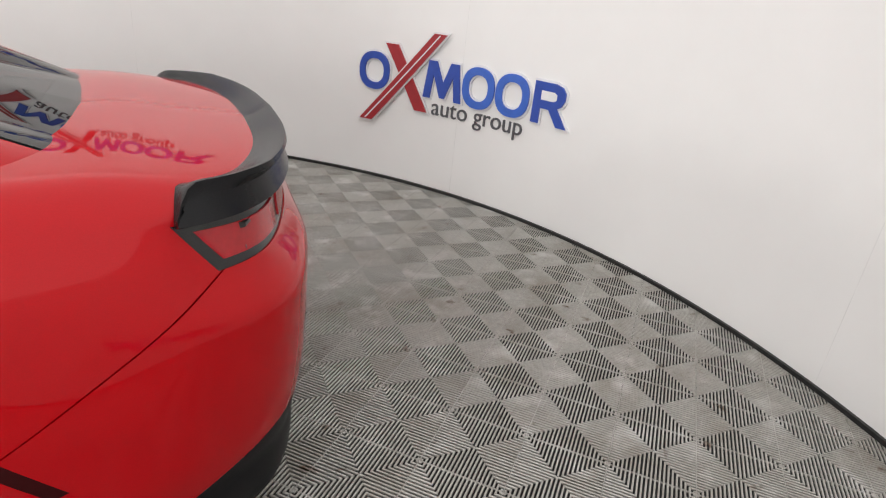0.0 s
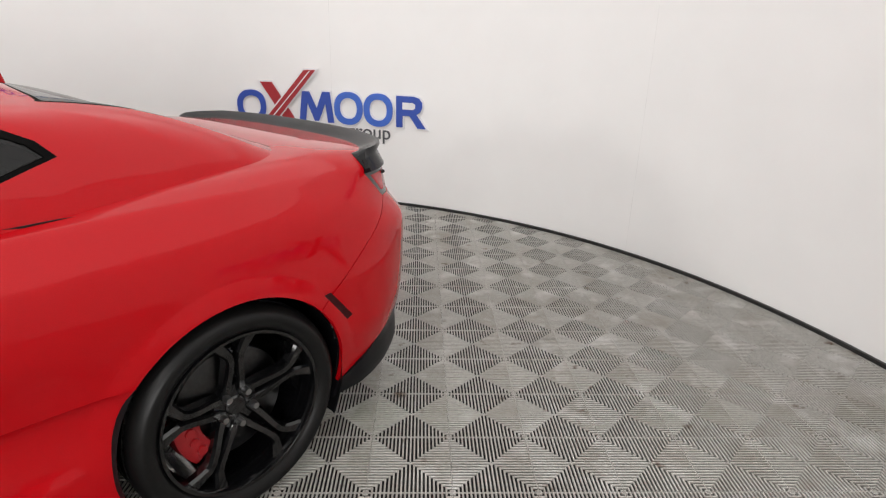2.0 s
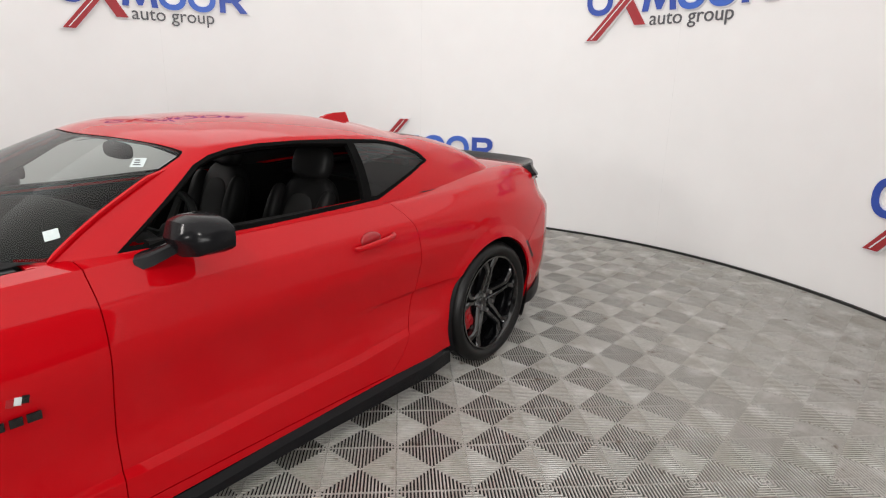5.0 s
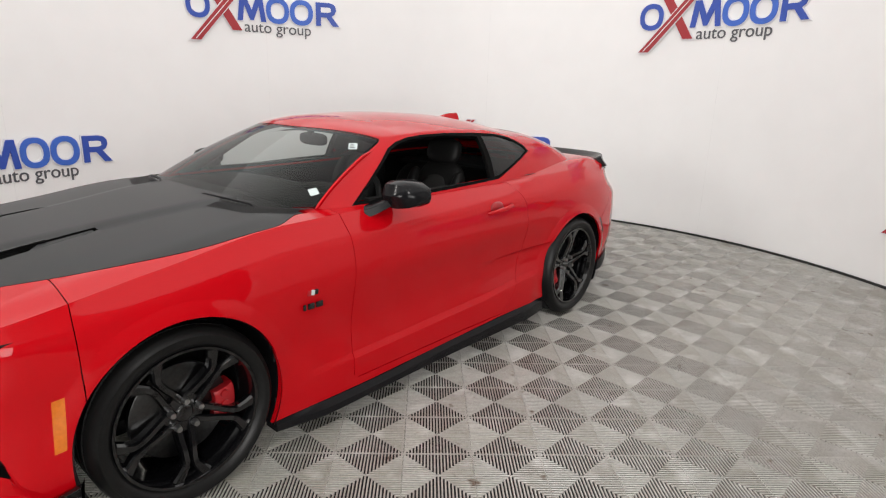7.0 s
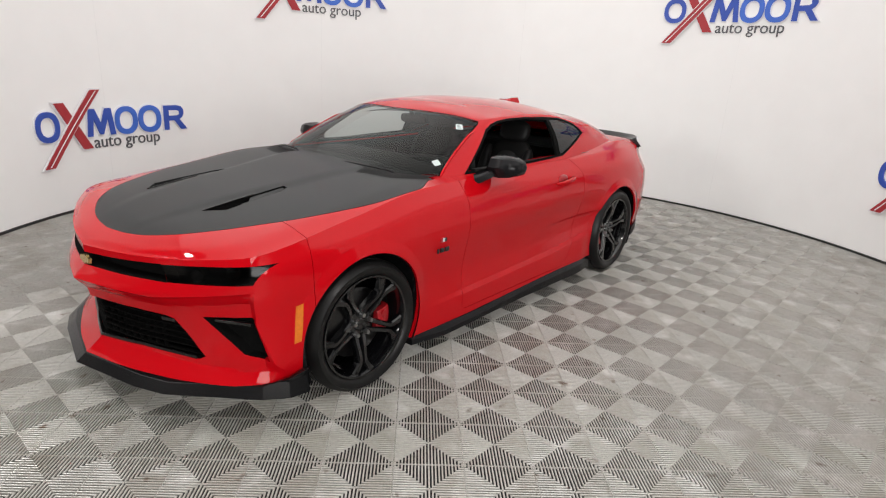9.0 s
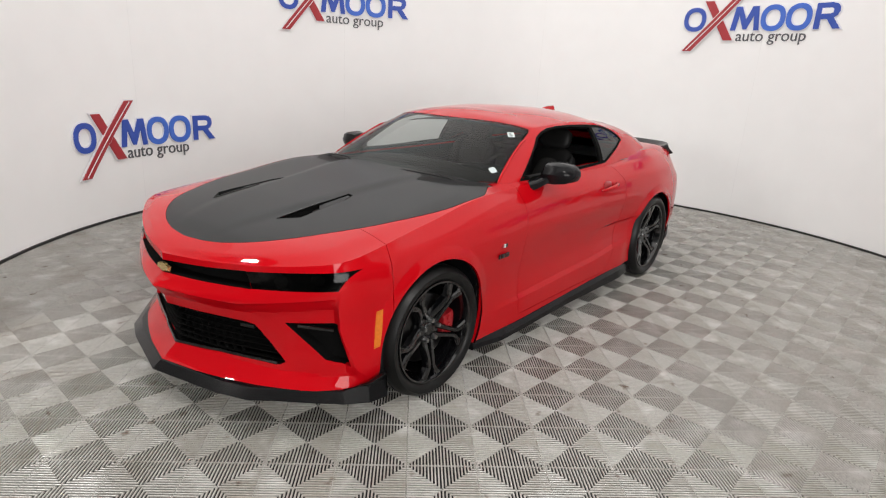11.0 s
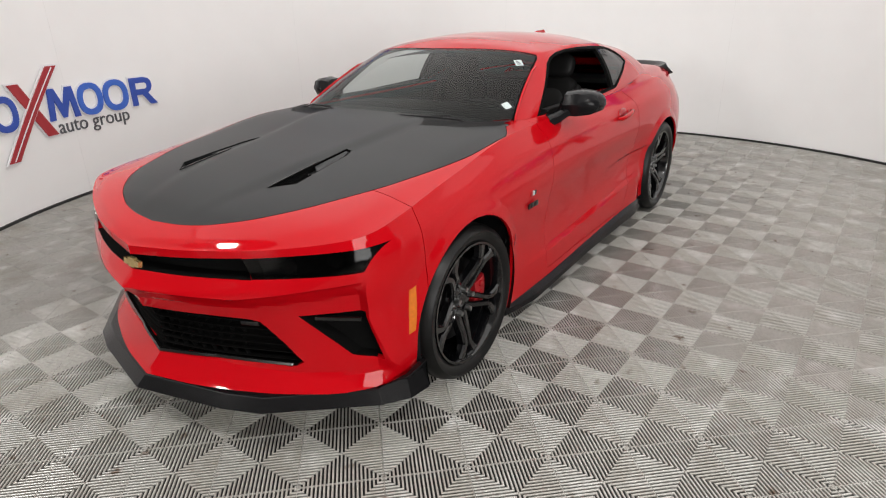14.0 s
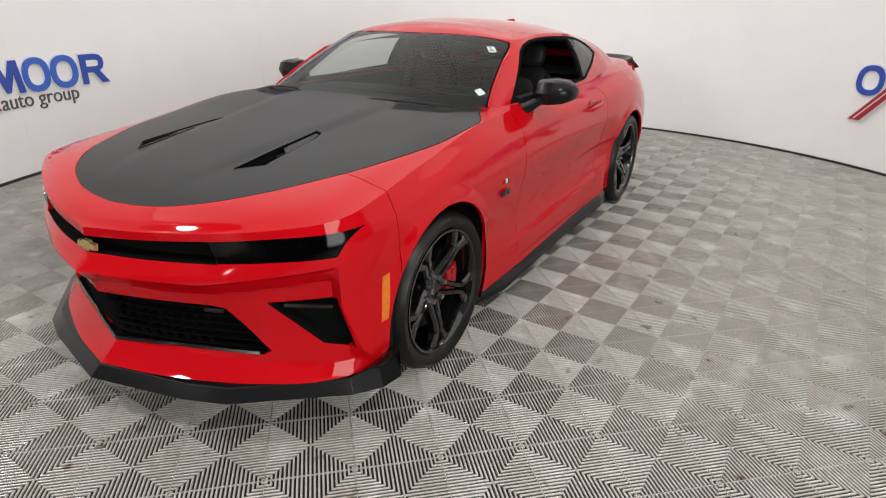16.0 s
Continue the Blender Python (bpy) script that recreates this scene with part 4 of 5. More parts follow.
for ax, r in ((FRONT, ARCH_F), (REAR, ARCH_R)):
    bm = bmesh.new()
    rows = []
    for yy, rr in ((-0.935, r - 0.002), (-0.925, r - 0.004), (-0.90, r + 0.012), (-0.56, r + 0.012), (-0.55, 0.05)):
        rows.append([bm.verts.new((ax + rr * math.cos(radians(a)), yy if not (ax > 0 and yy < -0.9) else yy - 0.004, 0.351 + rr * math.sin(radians(a)))) for a in range(-28, 209, 4)])
    for a, b in zip(rows[1:], rows[2:]):
        for i in range(len(a) - 1):
            bm.faces.new((a[i], a[i + 1], b[i + 1], b[i]))
    bmesh.ops.delete(bm, geom=[v for v in bm.verts if not v.link_faces], context="VERTS")
    pair("wheel_arch_liner", bm, BLACKPLASTIC, "black wheel arch liner")

# floor pan under the car, hiding the inside
bm = box(bmesh.new(), -1.95, 2.1, -0.56, 0.56, 0.17, 0.24, 0.02)
part("floor_pan", bm, BLACKPLASTIC, car)
bm = box(bmesh.new(), -0.98, 0.98, -0.82, 0.82, 0.17, 0.26, 0.02)
part("floor_pan", bm, BLACKPLASTIC, car)


# ---- front: grilles, lamps, splitter ----
def plan_x(y, inset=0.0):
    """x of the nose at a distance from the middle."""
    k = COLS // 3
    return float(np.interp(abs(y), OUT[:k, 1], OUT[:k, 0])) + inset


def recess(bm, name, depth, mat, label):
    """A dark tray behind an opening in the nose or tail."""
    twin = rim(bm.copy(), depth, (-1 if depth > 0 else -1, 0, 0))
    return part(name, both(moved(twin, (depth, 0, 0))), mat, car, label, sharp=40)


HOUSING = material("dark_lamp_housing", (0.035, 0.035, 0.038), 0.25, noise_scale=60, spread=0.3)
lens_l, slot_back = holes["headlight"], holes["slot"]
recess(slot_back, "upper_grille", 0.08, MESHBLACK, "narrow black upper grille")
lower_grille = recess(holes["grille"], "lower_grille", 0.11, MESHBLACK, "black honeycomb lower grille")
for zz in np.linspace(0.315, 0.465, 6):
    bm = bmesh.new()
    half = float(np.interp(zz, (0.30, 0.325, 0.48), (0.56, 0.60, 0.46)))
    pts = [Vector((plan_x(y, 0.105), y, zz)) for y in np.linspace(-half, half, 40)]
    part("grille_bar", swept(bm, pts, [0.006] * 40, [0.02] * 40, Vector((-1, 0, 0))), MESHBLACK, lower_grille)
for n in range(-8, 9):
    bm = bmesh.new()
    y = 0.046 * n
    pts = [Vector((plan_x(y, 0.112), y + 0.012 * (-1) ** k, z)) for k, z in enumerate(np.linspace(0.295, 0.485, 9))]
    part("grille_bar", swept(bm, pts, [0.006] * 9, [0.014] * 9, Vector((-1, 0, 0))), MESHBLACK, lower_grille)
bm = bmesh.new()
pts = []
for y in np.linspace(-0.606, 0.606, 49):
    z = 0.284 + 0.0457 * abs(y)
    k = pocket_depth(Vector((0, y, z)))
    pts.append(Vector((plan_x(y) + 0.9 * k - 0.001, y * (1 - 0.4 * k * min(1, abs(y) / 0.3) / max(abs(y), 0.05)), z)))
part("grille_lip", swept(bm, pts, [0.016] * 49, [0.014] * 49, Vector((-1, 0, 0.5))), GLOSSBLACK, lower_grille, "gloss black lip along the grille's foot", sharp=40)
bm = box(bmesh.new(), -0.005, 0.005, -0.038, 0.038, -0.009, 0.009, 0.003, Matrix.Translation((plan_x(0.41, 0.10), -0.41, 0.455)) @ Matrix.Rotation(radians(22), 4, "Z"))
part("badge", bm, STEEL, car, "small silver grille badge")
for back, sgn in ((holes["duct"].copy(), -1), (mirrored(holes["duct"]), 1)):
    ob = part("brake_duct", moved(rim(back, 0.055, (-1, 0, 0)), (0.055, 0, 0)), MESHBLACK, car, "black corner air duct", sharp=40)
    bm = box(bmesh.new(), -0.012, 0.012, -0.085, 0.085, -0.007, 0.007, 0.003, Matrix.Translation((-2.03, sgn * 0.75, 0.516)) @ Matrix.Rotation(radians(-30 * sgn), 4, "Z"))
    part("blade", bm, GLOSSBLACK, ob)
for half, sgn in ((lens_l.copy(), -1), (mirrored(lens_l), 1)):
    lens = part("headlight", half, SMOKE, car, "dark smoked headlight")
    tray = moved(rim(lens_l.copy() if sgn < 0 else mirrored(lens_l), 0.05, (-1, 0, 0)), (0.052, 0, 0))
    part("housing", tray, HOUSING, lens, "black headlight housing", sharp=40)
    for k, y in enumerate((0.62, 0.77)):
        bm = bmesh.new()
        lathe(bm, [(0.0, 0.001), (-0.004, 0.02), (-0.002, 0.03), (0.004, 0.033), (0.03, 0.034)], 24)
        bmesh.ops.transform(bm, matrix=Matrix.Translation((plan_x(y, 0.05), sgn * y, 0.712 + 0.03 * k)) @ Matrix.Rotation(radians(-60 * -sgn), 4, "Z"), verts=bm.verts)
        part("projector", bm, CHROME, lens, "dark projector lamp")
for half in (holes["marker"].copy(), mirrored(holes["marker"])):
    part("side_marker", rim(half, 0.01), AMBER, car, "amber front side marker")
for half in (holes["backmark"].copy(), mirrored(holes["backmark"])):
    part("side_marker", rim(moved(half, (0, 0, 0)), 0.01), DARKRED, car, "dark red rear side marker")

# emblem on the nose: a plain bevelled gold bar with a wider middle
bm = bmesh.new()
flat = [(-0.088, -0.019), (-0.037, -0.019), (-0.033, -0.031), (0.033, -0.031), (0.037, -0.019), (0.096, -0.019), (0.088, 0.019), (0.037, 0.019), (0.033, 0.031), (-0.033, 0.031), (-0.037, 0.019), (-0.096, 0.019)]
bm.faces.new([bm.verts.new((0, a, b)) for a, b in flat])
top = bmesh.ops.extrude_face_region(bm, geom=bm.faces[:])["geom"]
for v in top:
    if isinstance(v, bmesh.types.BMVert):
        v.co = Vector((-0.014, v.co.y * 0.93, v.co.z * 0.86))
bmesh.ops.recalc_face_normals(bm, faces=bm.faces)
bmesh.ops.transform(bm, matrix=Matrix.Translation((-2.325, 0, 0.676)) @ Matrix.Rotation(radians(8), 4, "Y") @ Matrix.Diagonal((1, 0.58, 0.66, 1)), verts=bm.verts)
part("emblem", bm, GOLD, car, "gold nose emblem", smooth=False)

# splitter: straight facets that meet in kinks, with a turned-up blade at each end
SPLIT = [(-2.432, 0.0, 0.176), (-2.338, 0.405, 0.178), (-2.278, 0.56, 0.180), (-2.005, 0.905, 0.186), (-1.90, 0.962, 0.176), (-1.80, 0.972, 0.172)]
RISE = [(0.036, 0.105), (0.036, 0.10), (0.036, 0.09), (0.040, 0.06), (0.075, 0.03), (0.105, 0.022)]   # height of the face, depth of the top
bm = bmesh.new()
rings = []
sides = [(p, r, -1) for p, r in list(zip(SPLIT, RISE))[::-1]] + [(p, r, 1) for p, r in list(zip(SPLIT, RISE))[1:]]
for (x, y, z), (tall, deep), sgn in sides:
    n = Vector((x + 1.0, y * 1.5)).normalized()
    prof = [(-0.016, z - 0.006), (0.0, z), (-0.044, z + tall), (-0.054, z + tall + 0.002), (-deep, z + tall + 0.002), (-deep - 0.03, z - 0.008)]
    rings.append([bm.verts.new((x + n.x * d, sgn * (y + n.y * d), h)) for d, h in prof])
for a, b in zip(rings, rings[1:]):
    for i in range(6):
        bm.faces.new((a[i], a[(i + 1) % 6], b[(i + 1) % 6], b[i]))
bm.faces.new(rings[0])
bm.faces.new(rings[-1][::-1])
bmesh.ops.recalc_face_normals(bm, faces=bm.faces)
bmesh.ops.bevel(bm, geom=[e for e in bm.edges if e.calc_face_angle(0) > 0.3], offset=0.002, segments=1, affect="EDGES")
part("front_splitter", bm, SPLITTER, car, "faceted satin black front splitter", sharp=12)
# side skirts
bm = bmesh.new()
rings = []
for x in np.linspace(-1.03, 1.05, 30):
    f = 0.912 + 0.018 * abs(x) - 0.05 * max(0, -0.8 - x) / 0.23 - 0.03 * max(0, x - 0.85) / 0.2
    up = 0.03 * max(0, x + 0.4)
    prof = [(0.80, 0.10), (f, 0.10), (f + 0.008, 0.108), (f + 0.004, 0.135 + up), (f - 0.016, 0.162 + up), (0.86, 0.18 + up), (0.80, 0.18 + up)]
    rings.append([bm.verts.new((x, -y, z)) for y, z in prof])
for a, b in zip(rings, rings[1:]):
    for i in range(7):
        bm.faces.new((a[i], a[(i + 1) % 7], b[(i + 1) % 7], b[i]))
bm.faces.new(rings[0])
bm.faces.new(rings[-1][::-1])
bmesh.ops.recalc_face_normals(bm, faces=bm.faces)
pair("side_skirt", bm, SATIN, "black side skirt", sharp=25)

# ---- tail: lamps, spoiler ----
LENS_A = [(0.57, 0.977), (0.9, 0.977), (0.9, 0.912), (0.57, 0.912)]
LENS_B = [(0.26, 0.977), (0.52, 0.977), (0.52, 0.912), (0.26, 0.912)]
for sgn in (-1, 1):
    tray = holes["tail"].copy()
    lenses = []
    for pts in (LENS_A, LENS_B):
        g = polygon(pts, (1, 2))
        outer = lambda p: (2.067 - p.x) * 0.765 + (0.986 - p.z) * 0.644 + 0.024
        f = lambda p: max(g(p), outer(p))
        cut_shape(tray, f, lambda p: True, g.sides + [outer])
        lenses.append(take(tray, lambda p: f(p) < 0))
    if sgn > 0:
        tray, lenses = mirrored(tray), [mirrored(q) for q in lenses]
    lamp = part("tail_light", moved(rim(tray, 0.02, (-1, 0, 0)), (-0.004, 0, 0)), GLOSSBLACK, car, "tail light in a black frame", sharp=40)
    for q in lenses:
        part("lens", moved(rim(q, 0.012, (-1, 0, 0)), (0.001, 0, 0)), REDLENS, lamp, "red tail lamp lens", sharp=30)
    for y0 in (0.715, 0.41):
        bm = bmesh.new()
        pts = [Vector((float(np.interp(y, OUT[::-1][:COLS // 3, 1], OUT[::-1][:COLS // 3, 0])) - 0.125, sgn * y, z)) for y, z in ((y0, 0.970), (y0 - 0.075, 0.970), (y0 - 0.075, 0.918), (y0, 0.918))]
        part("lamp_bracket", swept(bm, pts, [0.012] * 4, [0.014] * 4, Vector((1, 0, 0.2))), STEEL, lamp, "grey bracket in the tail light")

SPOIL = [(2.074, 0.778), (2.125, 0.757), (2.195, 0.712), (2.275, 0.615), (2.34, 0.46), (2.378, 0.28), (2.395, 0.0)]
path = spline(SPOIL, 40)
full = np.vstack([path * (1, -1), path[::-1][1:]])
bm = bmesh.new()
rings = []
for i, (x, y) in enumerate(full):
    a, b = full[max(i - 1, 0)], full[min(i + 1, len(full) - 1)]
    d = Vector((b[0] - a[0], b[1] - a[1])).normalized()
    n = Vector((d.y, -d.x))
    if n.x < 0:
        n = -n
    k = min(1, max(0.0, (x - 2.076) / 0.075))
    k = k * (2 - k)
    m = min(1, max(0.0, (x - 2.09) / 0.19))
    lean = 0.062 * (1 - m) * k
    deep = 0.016 + 0.034 * k + 0.045 * m
    zt = 1.012 + 0.056 * k + 0.011 * m
    base_z = min(float(top_height(x - n.x * (deep + lean), abs(y - n.y * (deep + lean)))) - 0.006, zt - 0.006)
    prof = [(-lean - deep, base_z), (-lean - deep * 0.5, (base_z + zt) / 2 - 0.002), (-lean - 0.012, zt - 0.002), (-lean + 0.002, zt), (-lean + 0.006, zt - 0.012), (-lean * 0.55 - 0.010 * m, zt - 0.4 * (zt - 1.0)), (0.010, 1.000), (-deep - lean, 0.99)]
    rings.append([bm.verts.new((x + n.x * q, y + n.y * q, z)) for q, z in prof])
for a, b in zip(rings, rings[1:]):
    for i in range(8):
        bm.faces.new((a[i], a[(i + 1) % 8], b[(i + 1) % 8], b[i]))
bm.faces.new(rings[0])
bm.faces.new(rings[-1][::-1])
bmesh.ops.recalc_face_normals(bm, faces=bm.faces)
part("rear_spoiler", bm, SATIN, car, "black rear lip spoiler", sharp=35)


# ---- flanks: mirrors, handles, badges ----
def blob(bm, m, p=2.6, n=26):
    """A rounded box: a ball squared off by the power p."""
    made = bmesh.ops.create_uvsphere(bm, u_segments=n, v_segments=n // 2, radius=1.0)["verts"]
    for v in made:
        c = Vector([abs(q) ** (2 / p) * (1 if q >= 0 else -1) for q in v.co])
        v.co = m @ c
    return bm


for sgn in (-1, 1):
    # housing: a wedge with a flat foot, a slanted inner end and a tapering outer end
    bm = bmesh.new()
    rings = []
    for y, x0, x1, z0, z1 in ((0.812, -0.345, -0.292, 1.006, 1.036), (0.830, -0.372, -0.280, 0.996, 1.086), (0.86, -0.396, -0.272, 0.993, 1.122), (0.93, -0.404, -0.262, 0.996, 1.130), (0.995, -0.388, -0.252, 1.006, 1.120), (1.030, -0.358, -0.248, 1.022, 1.100), (1.042, -0.315, -0.252, 1.044, 1.080)):
        zm = z0 + 0.45 * (z1 - z0)
        prof = [(x1, z0 + 0.006), (x1 - 0.012, z0), (x0 + 0.03, z0 + 0.002), (x0 + 0.006, zm - 0.012), (x0, zm + 0.004), (x0 + 0.018, z1 - 0.016), (x0 + 0.05, z1 - 0.003), (x1 - 0.014, z1), (x1, z1 - 0.008)]
        rings.append([bm.verts.new((px, sgn * y, pz)) for px, pz in prof])
    for a, b in zip(rings, rings[1:]):
        for i in range(9):
            bm.faces.new((a[i], a[(i + 1) % 9], b[(i + 1) % 9], b[i]))
    bm.faces.new(rings[0])
    bm.faces.new(rings[-1][::-1])
    bmesh.ops.recalc_face_normals(bm, faces=bm.faces)
    shell = part("wing_mirror", bm, SATIN, car, "gloss black wing mirror", sharp=38)
    bm = blob(bmesh.new(), Matrix.Translation((-0.258, sgn * 0.935, 1.076)) @ Matrix.Rotation(radians(6 * sgn), 4, "Z") @ Matrix.Diagonal((0.004, 0.088, 0.042, 1)), 3.2, 20)
    part("mirror_glass", bm, CHROME, shell, "mirror glass")
    bm = bmesh.new()
    swept(bm, [Vector((-0.43, sgn * 0.79, 0.978)), Vector((-0.405, sgn * 0.82, 0.99)), Vector((-0.37, sgn * 0.85, 1.012)), Vector((-0.345, sgn * 0.875, 1.03))], [0.13, 0.10, 0.085, 0.08], [0.05, 0.045, 0.04, 0.04], Vector((0, 0, 1)))
    part("mirror_arm", bm, SATIN, shell)

for door_ob, sgn in zip(doors, (-1, 1)):
    bm = bmesh.new()
    pts = [Vector((x, sgn * y, z)) for x, y, z in ((0.375, 0.910, 0.868), (0.392, 0.930, 0.871), (0.45, 0.941, 0.878), (0.53, 0.942, 0.886), (0.588, 0.934, 0.893), (0.606, 0.912, 0.896))]
    part("handle", swept(bm, pts, [0.016, 0.021, 0.023, 0.023, 0.021, 0.016], [0.010, 0.015, 0.017, 0.017, 0.015, 0.010], Vector((0, sgn, 0))), RED, door_ob, sharp=50)
    # the hollow's shade is put into this blob's darker red
    bm = blob(bmesh.new(), Matrix.Translation((0.475, sgn * 0.900, 0.889)) @ Matrix.Diagonal((0.060, 0.016, 0.036, 1)), 2.2, 24)
    part("handle_cup", bm, CALIPER, door_ob, "red cup behind the handle, its shade painted in darker red")

for sgn in (-1, 1):
    for k, (mat, dx) in enumerate(((CALIPER, -0.018), (PAPER, 0.0), (GLOSSBLACK, 0.018))):
        bm = box(bmesh.new(), -0.0085, 0.0085, -0.003, 0.003, -0.011, 0.011, 0.001, Matrix.Translation((-0.857 + dx, sgn * 0.932, 0.705)) @ Matrix.Rotation(radians(14), 4, "Y"))
        part("badge_bar", bm, mat, car, "small tricolour fender badge" if k == 1 else "")
    for dx, w in ((-0.045, 0.007), (-0.012, 0.016), (0.03, 0.018)):
        bm = box(bmesh.new(), -w, w, -0.003, 0.003, -0.013, 0.013, 0.002, Matrix.Translation((-0.857 + dx, sgn * 0.934, 0.648)))
        part("badge_bar", bm, GLOSSBLACK, car, "black fender badge")

# ---- roof fin, wipers, cowl ----
bm = bmesh.new()
prof = [(0.945, -0.012), (0.98, 0.014), (1.02, 0.036), (1.07, 0.053), (1.12, 0.062), (1.162, 0.066), (1.168, 0.035), (1.182, -0.03)]
l = [bm.verts.new((x, -0.026 * (1 - max(0, z) / 0.075), float(roof_height(x)) + z)) for x, z in prof]
r = [bm.verts.new((x, 0.026 * (1 - max(0, z) / 0.075), float(roof_height(x)) + z)) for x, z in prof]
bm.faces.new(l)
bm.faces.new(r[::-1])
for i in range(len(prof)):
    j = (i + 1) % len(prof)
    bm.faces.new((l[i], r[i], r[j], l[j]))
bmesh.ops.recalc_face_normals(bm, faces=bm.faces)
bmesh.ops.bevel(bm, geom=bm.edges[:], offset=0.004, segments=2, affect="EDGES")
part("roof_fin", bm, RED, car, "red roof aerial fin")

CABIN = cabin_grid()
NC = CABIN.shape[1]


def on_cabin(x, y):
    """Place and outward normal of the cabin's glass nearest to a plan point."""
    d = np.hypot(CABIN[:46, :, 0] - x, CABIN[:46, :, 1] - abs(y))
    i, j = np.unravel_index(np.argmin(d), d.shape)
    i, j = min(max(i, 1), 44), min(max(j, 1), NC - 2)
    a, b = CABIN[i + 1, j] - CABIN[i - 1, j], CABIN[i, j + 1] - CABIN[i, j - 1]
    n = Vector(np.cross(a, b)).normalized()
    if n.z < 0:
        n = -n
    p = Vector(CABIN[i, j])
    s = 1 if y >= 0 else -1
    return Vector((p.x, s * p.y, p.z)), Vector((n.x, s * n.y, n.z))


def wiper(a, b):
    pts = []
    for f in np.linspace(0, 1, 10):
        p, n = on_cabin(a[0] + (b[0] - a[0]) * f, a[1] + (b[1] - a[1]) * f)
        pts.append(p + n * (0.012 + 0.006 * math.sin(math.pi * f)) + Vector((0, 0, 0.012)))
    arm = part("wiper", swept(bmesh.new(), pts, [0.011] * 10, [0.009] * 10, Vector((0, 0, 1))), BLACKPLASTIC, car, "black windscreen wiper", sharp=40)
    low = [p - Vector((0, 0, 0.012)) + Vector((-0.016, 0, 0)) for p in pts[3:]]
    part("wiper_blade", swept(bmesh.new(), low, [0.008] * 7, [0.016] * 7, Vector((0, 0, 1))), SEAM, arm)


wiper((-0.935, -0.10), (-0.868, -0.56))
wiper((-0.84, 0.62), (-0.90, 0.30))
bm = bmesh.new()
rows = []
for inset, dz in ((0.0, 0.004), (-0.05, 0.006), (-0.125, 0.001)):
    row = []
    for y in np.linspace(-0.72, 0.72, 41):
        x = float(np.interp(abs(y), [q[1] for q in GLASS_BASE[:6]], [q[0] for q in GLASS_BASE[:6]]))
        x = min(x, -0.68) + inset + 0.03
        row.append(bm.verts.new((x, y, float(top_height(x, y)) + dz)))
    rows.append(row)
for a, b in zip(rows, rows[1:]):
    for i in range(40):
        bm.faces.new((a[i], a[i + 1], b[i + 1], b[i]))
bmesh.ops.solidify(bm, geom=bm.faces[:], thickness=0.02)
bmesh.ops.recalc_face_normals(bm, faces=bm.faces)
part("cowl", bm, BLACKPLASTIC, car, "black plastic cowl below the windscreen")

for (x, y, w, h, turn) in ((-0.300, -0.548, 0.022, 0.028, 0), (-0.635, -0.648, 0.021, 0.021, 20)):
    p, n = on_cabin(x, y)
    q = n.to_track_quat("Z", "Y").to_matrix().to_4x4()
    bm = box(bmesh.new(), -w, w, -h, h, -0.0006, 0.0006, 0, Matrix.Translation(p + n * 0.0015) @ q @ Matrix.Rotation(radians(turn), 4, "Z"))
    part("sticker", bm, PAPER, pane_of_screen, "small white windscreen sticker", smooth=False)
    if turn == 0:
        for k in range(3):
            bm = box(bmesh.new(), -w * 0.6, w * (0.1 + 0.2 * k), -0.003, 0.003, -0.0005, 0.0008, 0, Matrix.Translation(p + n * 0.0025) @ q @ Matrix.Translation((0, h * (0.5 - 0.5 * k), 0)))
            part("sticker_bar", bm, GREY, pane_of_screen, smooth=False)

# the raised edge of each windscreen pillar, along the side of the glass
edge_pts = []
for row in CABIN[3:42:3]:
    f = np.array([screen_f(Vector(p)) if p[1] > 0.3 and p[0] < 0 else -1.0 for p in row])
    j = int(np.argmax((f[1:] > 0) & (f[:-1] <= 0) & (row[1:, 1] > 0.45)))
    if f[j + 1] > 0 and row[j, 0] < -0.14:
        w = -f[j] / (f[j + 1] - f[j])
        edge_pts.append(row[j] * (1 - w) + row[j + 1] * w)
for sgn in (-1, 1):
    pts = [Vector((p[0] - 0.004, sgn * (p[1] + 0.006), p[2] + 0.006 - 0.006 * max(0, i - 16))) for i, p in enumerate(spline([tuple(q) for q in edge_pts], 22))]
    part("pillar_edge", swept(bmesh.new(), pts, [0.008] + [0.014] * 20 + [0.008], [0.006] + [0.012] * 20 + [0.004], Vector((-0.6, 0.5 * sgn, 0.8))), RED, car, "red raised edge of the windscreen pillar", sharp=50)

# ---- inside the cabin ----
bm = bmesh.new()
box(bm, -0.75, 1.5, -0.74, 0.74, 0.26, 0.32, 0.01)
part("cabin_floor", bm, LEATHER, car)
for s in (-1, 1):
    bm = bmesh.new()
    pts = [Vector((x, s * 0.748, 0.652)) for x in np.linspace(-0.40, 1.5, 8)]
    swept(bm, pts, [0.75] * 8, [0.05] * 8, Vector((0, -s, 0)))
    part("door_trim", bm, LEATHER, car, "black inner door trim")
bm = blob(bmesh.new(), Matrix.Translation((-0.52, 0, 0.90)) @ Matrix.Diagonal((0.30, 0.72, 0.125, 1)), 4.0, 40)
dash = part("dashboard", bm, LEATHER, car, "black dashboard")
bm = blob(bmesh.new(), Matrix.Translation((-0.36, -0.37, 1.0)) @ Matrix.Diagonal((0.10, 0.17, 0.05, 1)), 3.0)
part("instrument_hood", bm, LEATHER, dash)
bm = bmesh.new()
ring = [(0.178 * math.cos(2 * math.pi * i / 40), 0.178 * math.sin(2 * math.pi * i / 40)) for i in range(41)]
tilt = Matrix.Translation((-0.14, -0.37, 0.925)) @ Matrix.Rotation(radians(-68), 4, "Y")
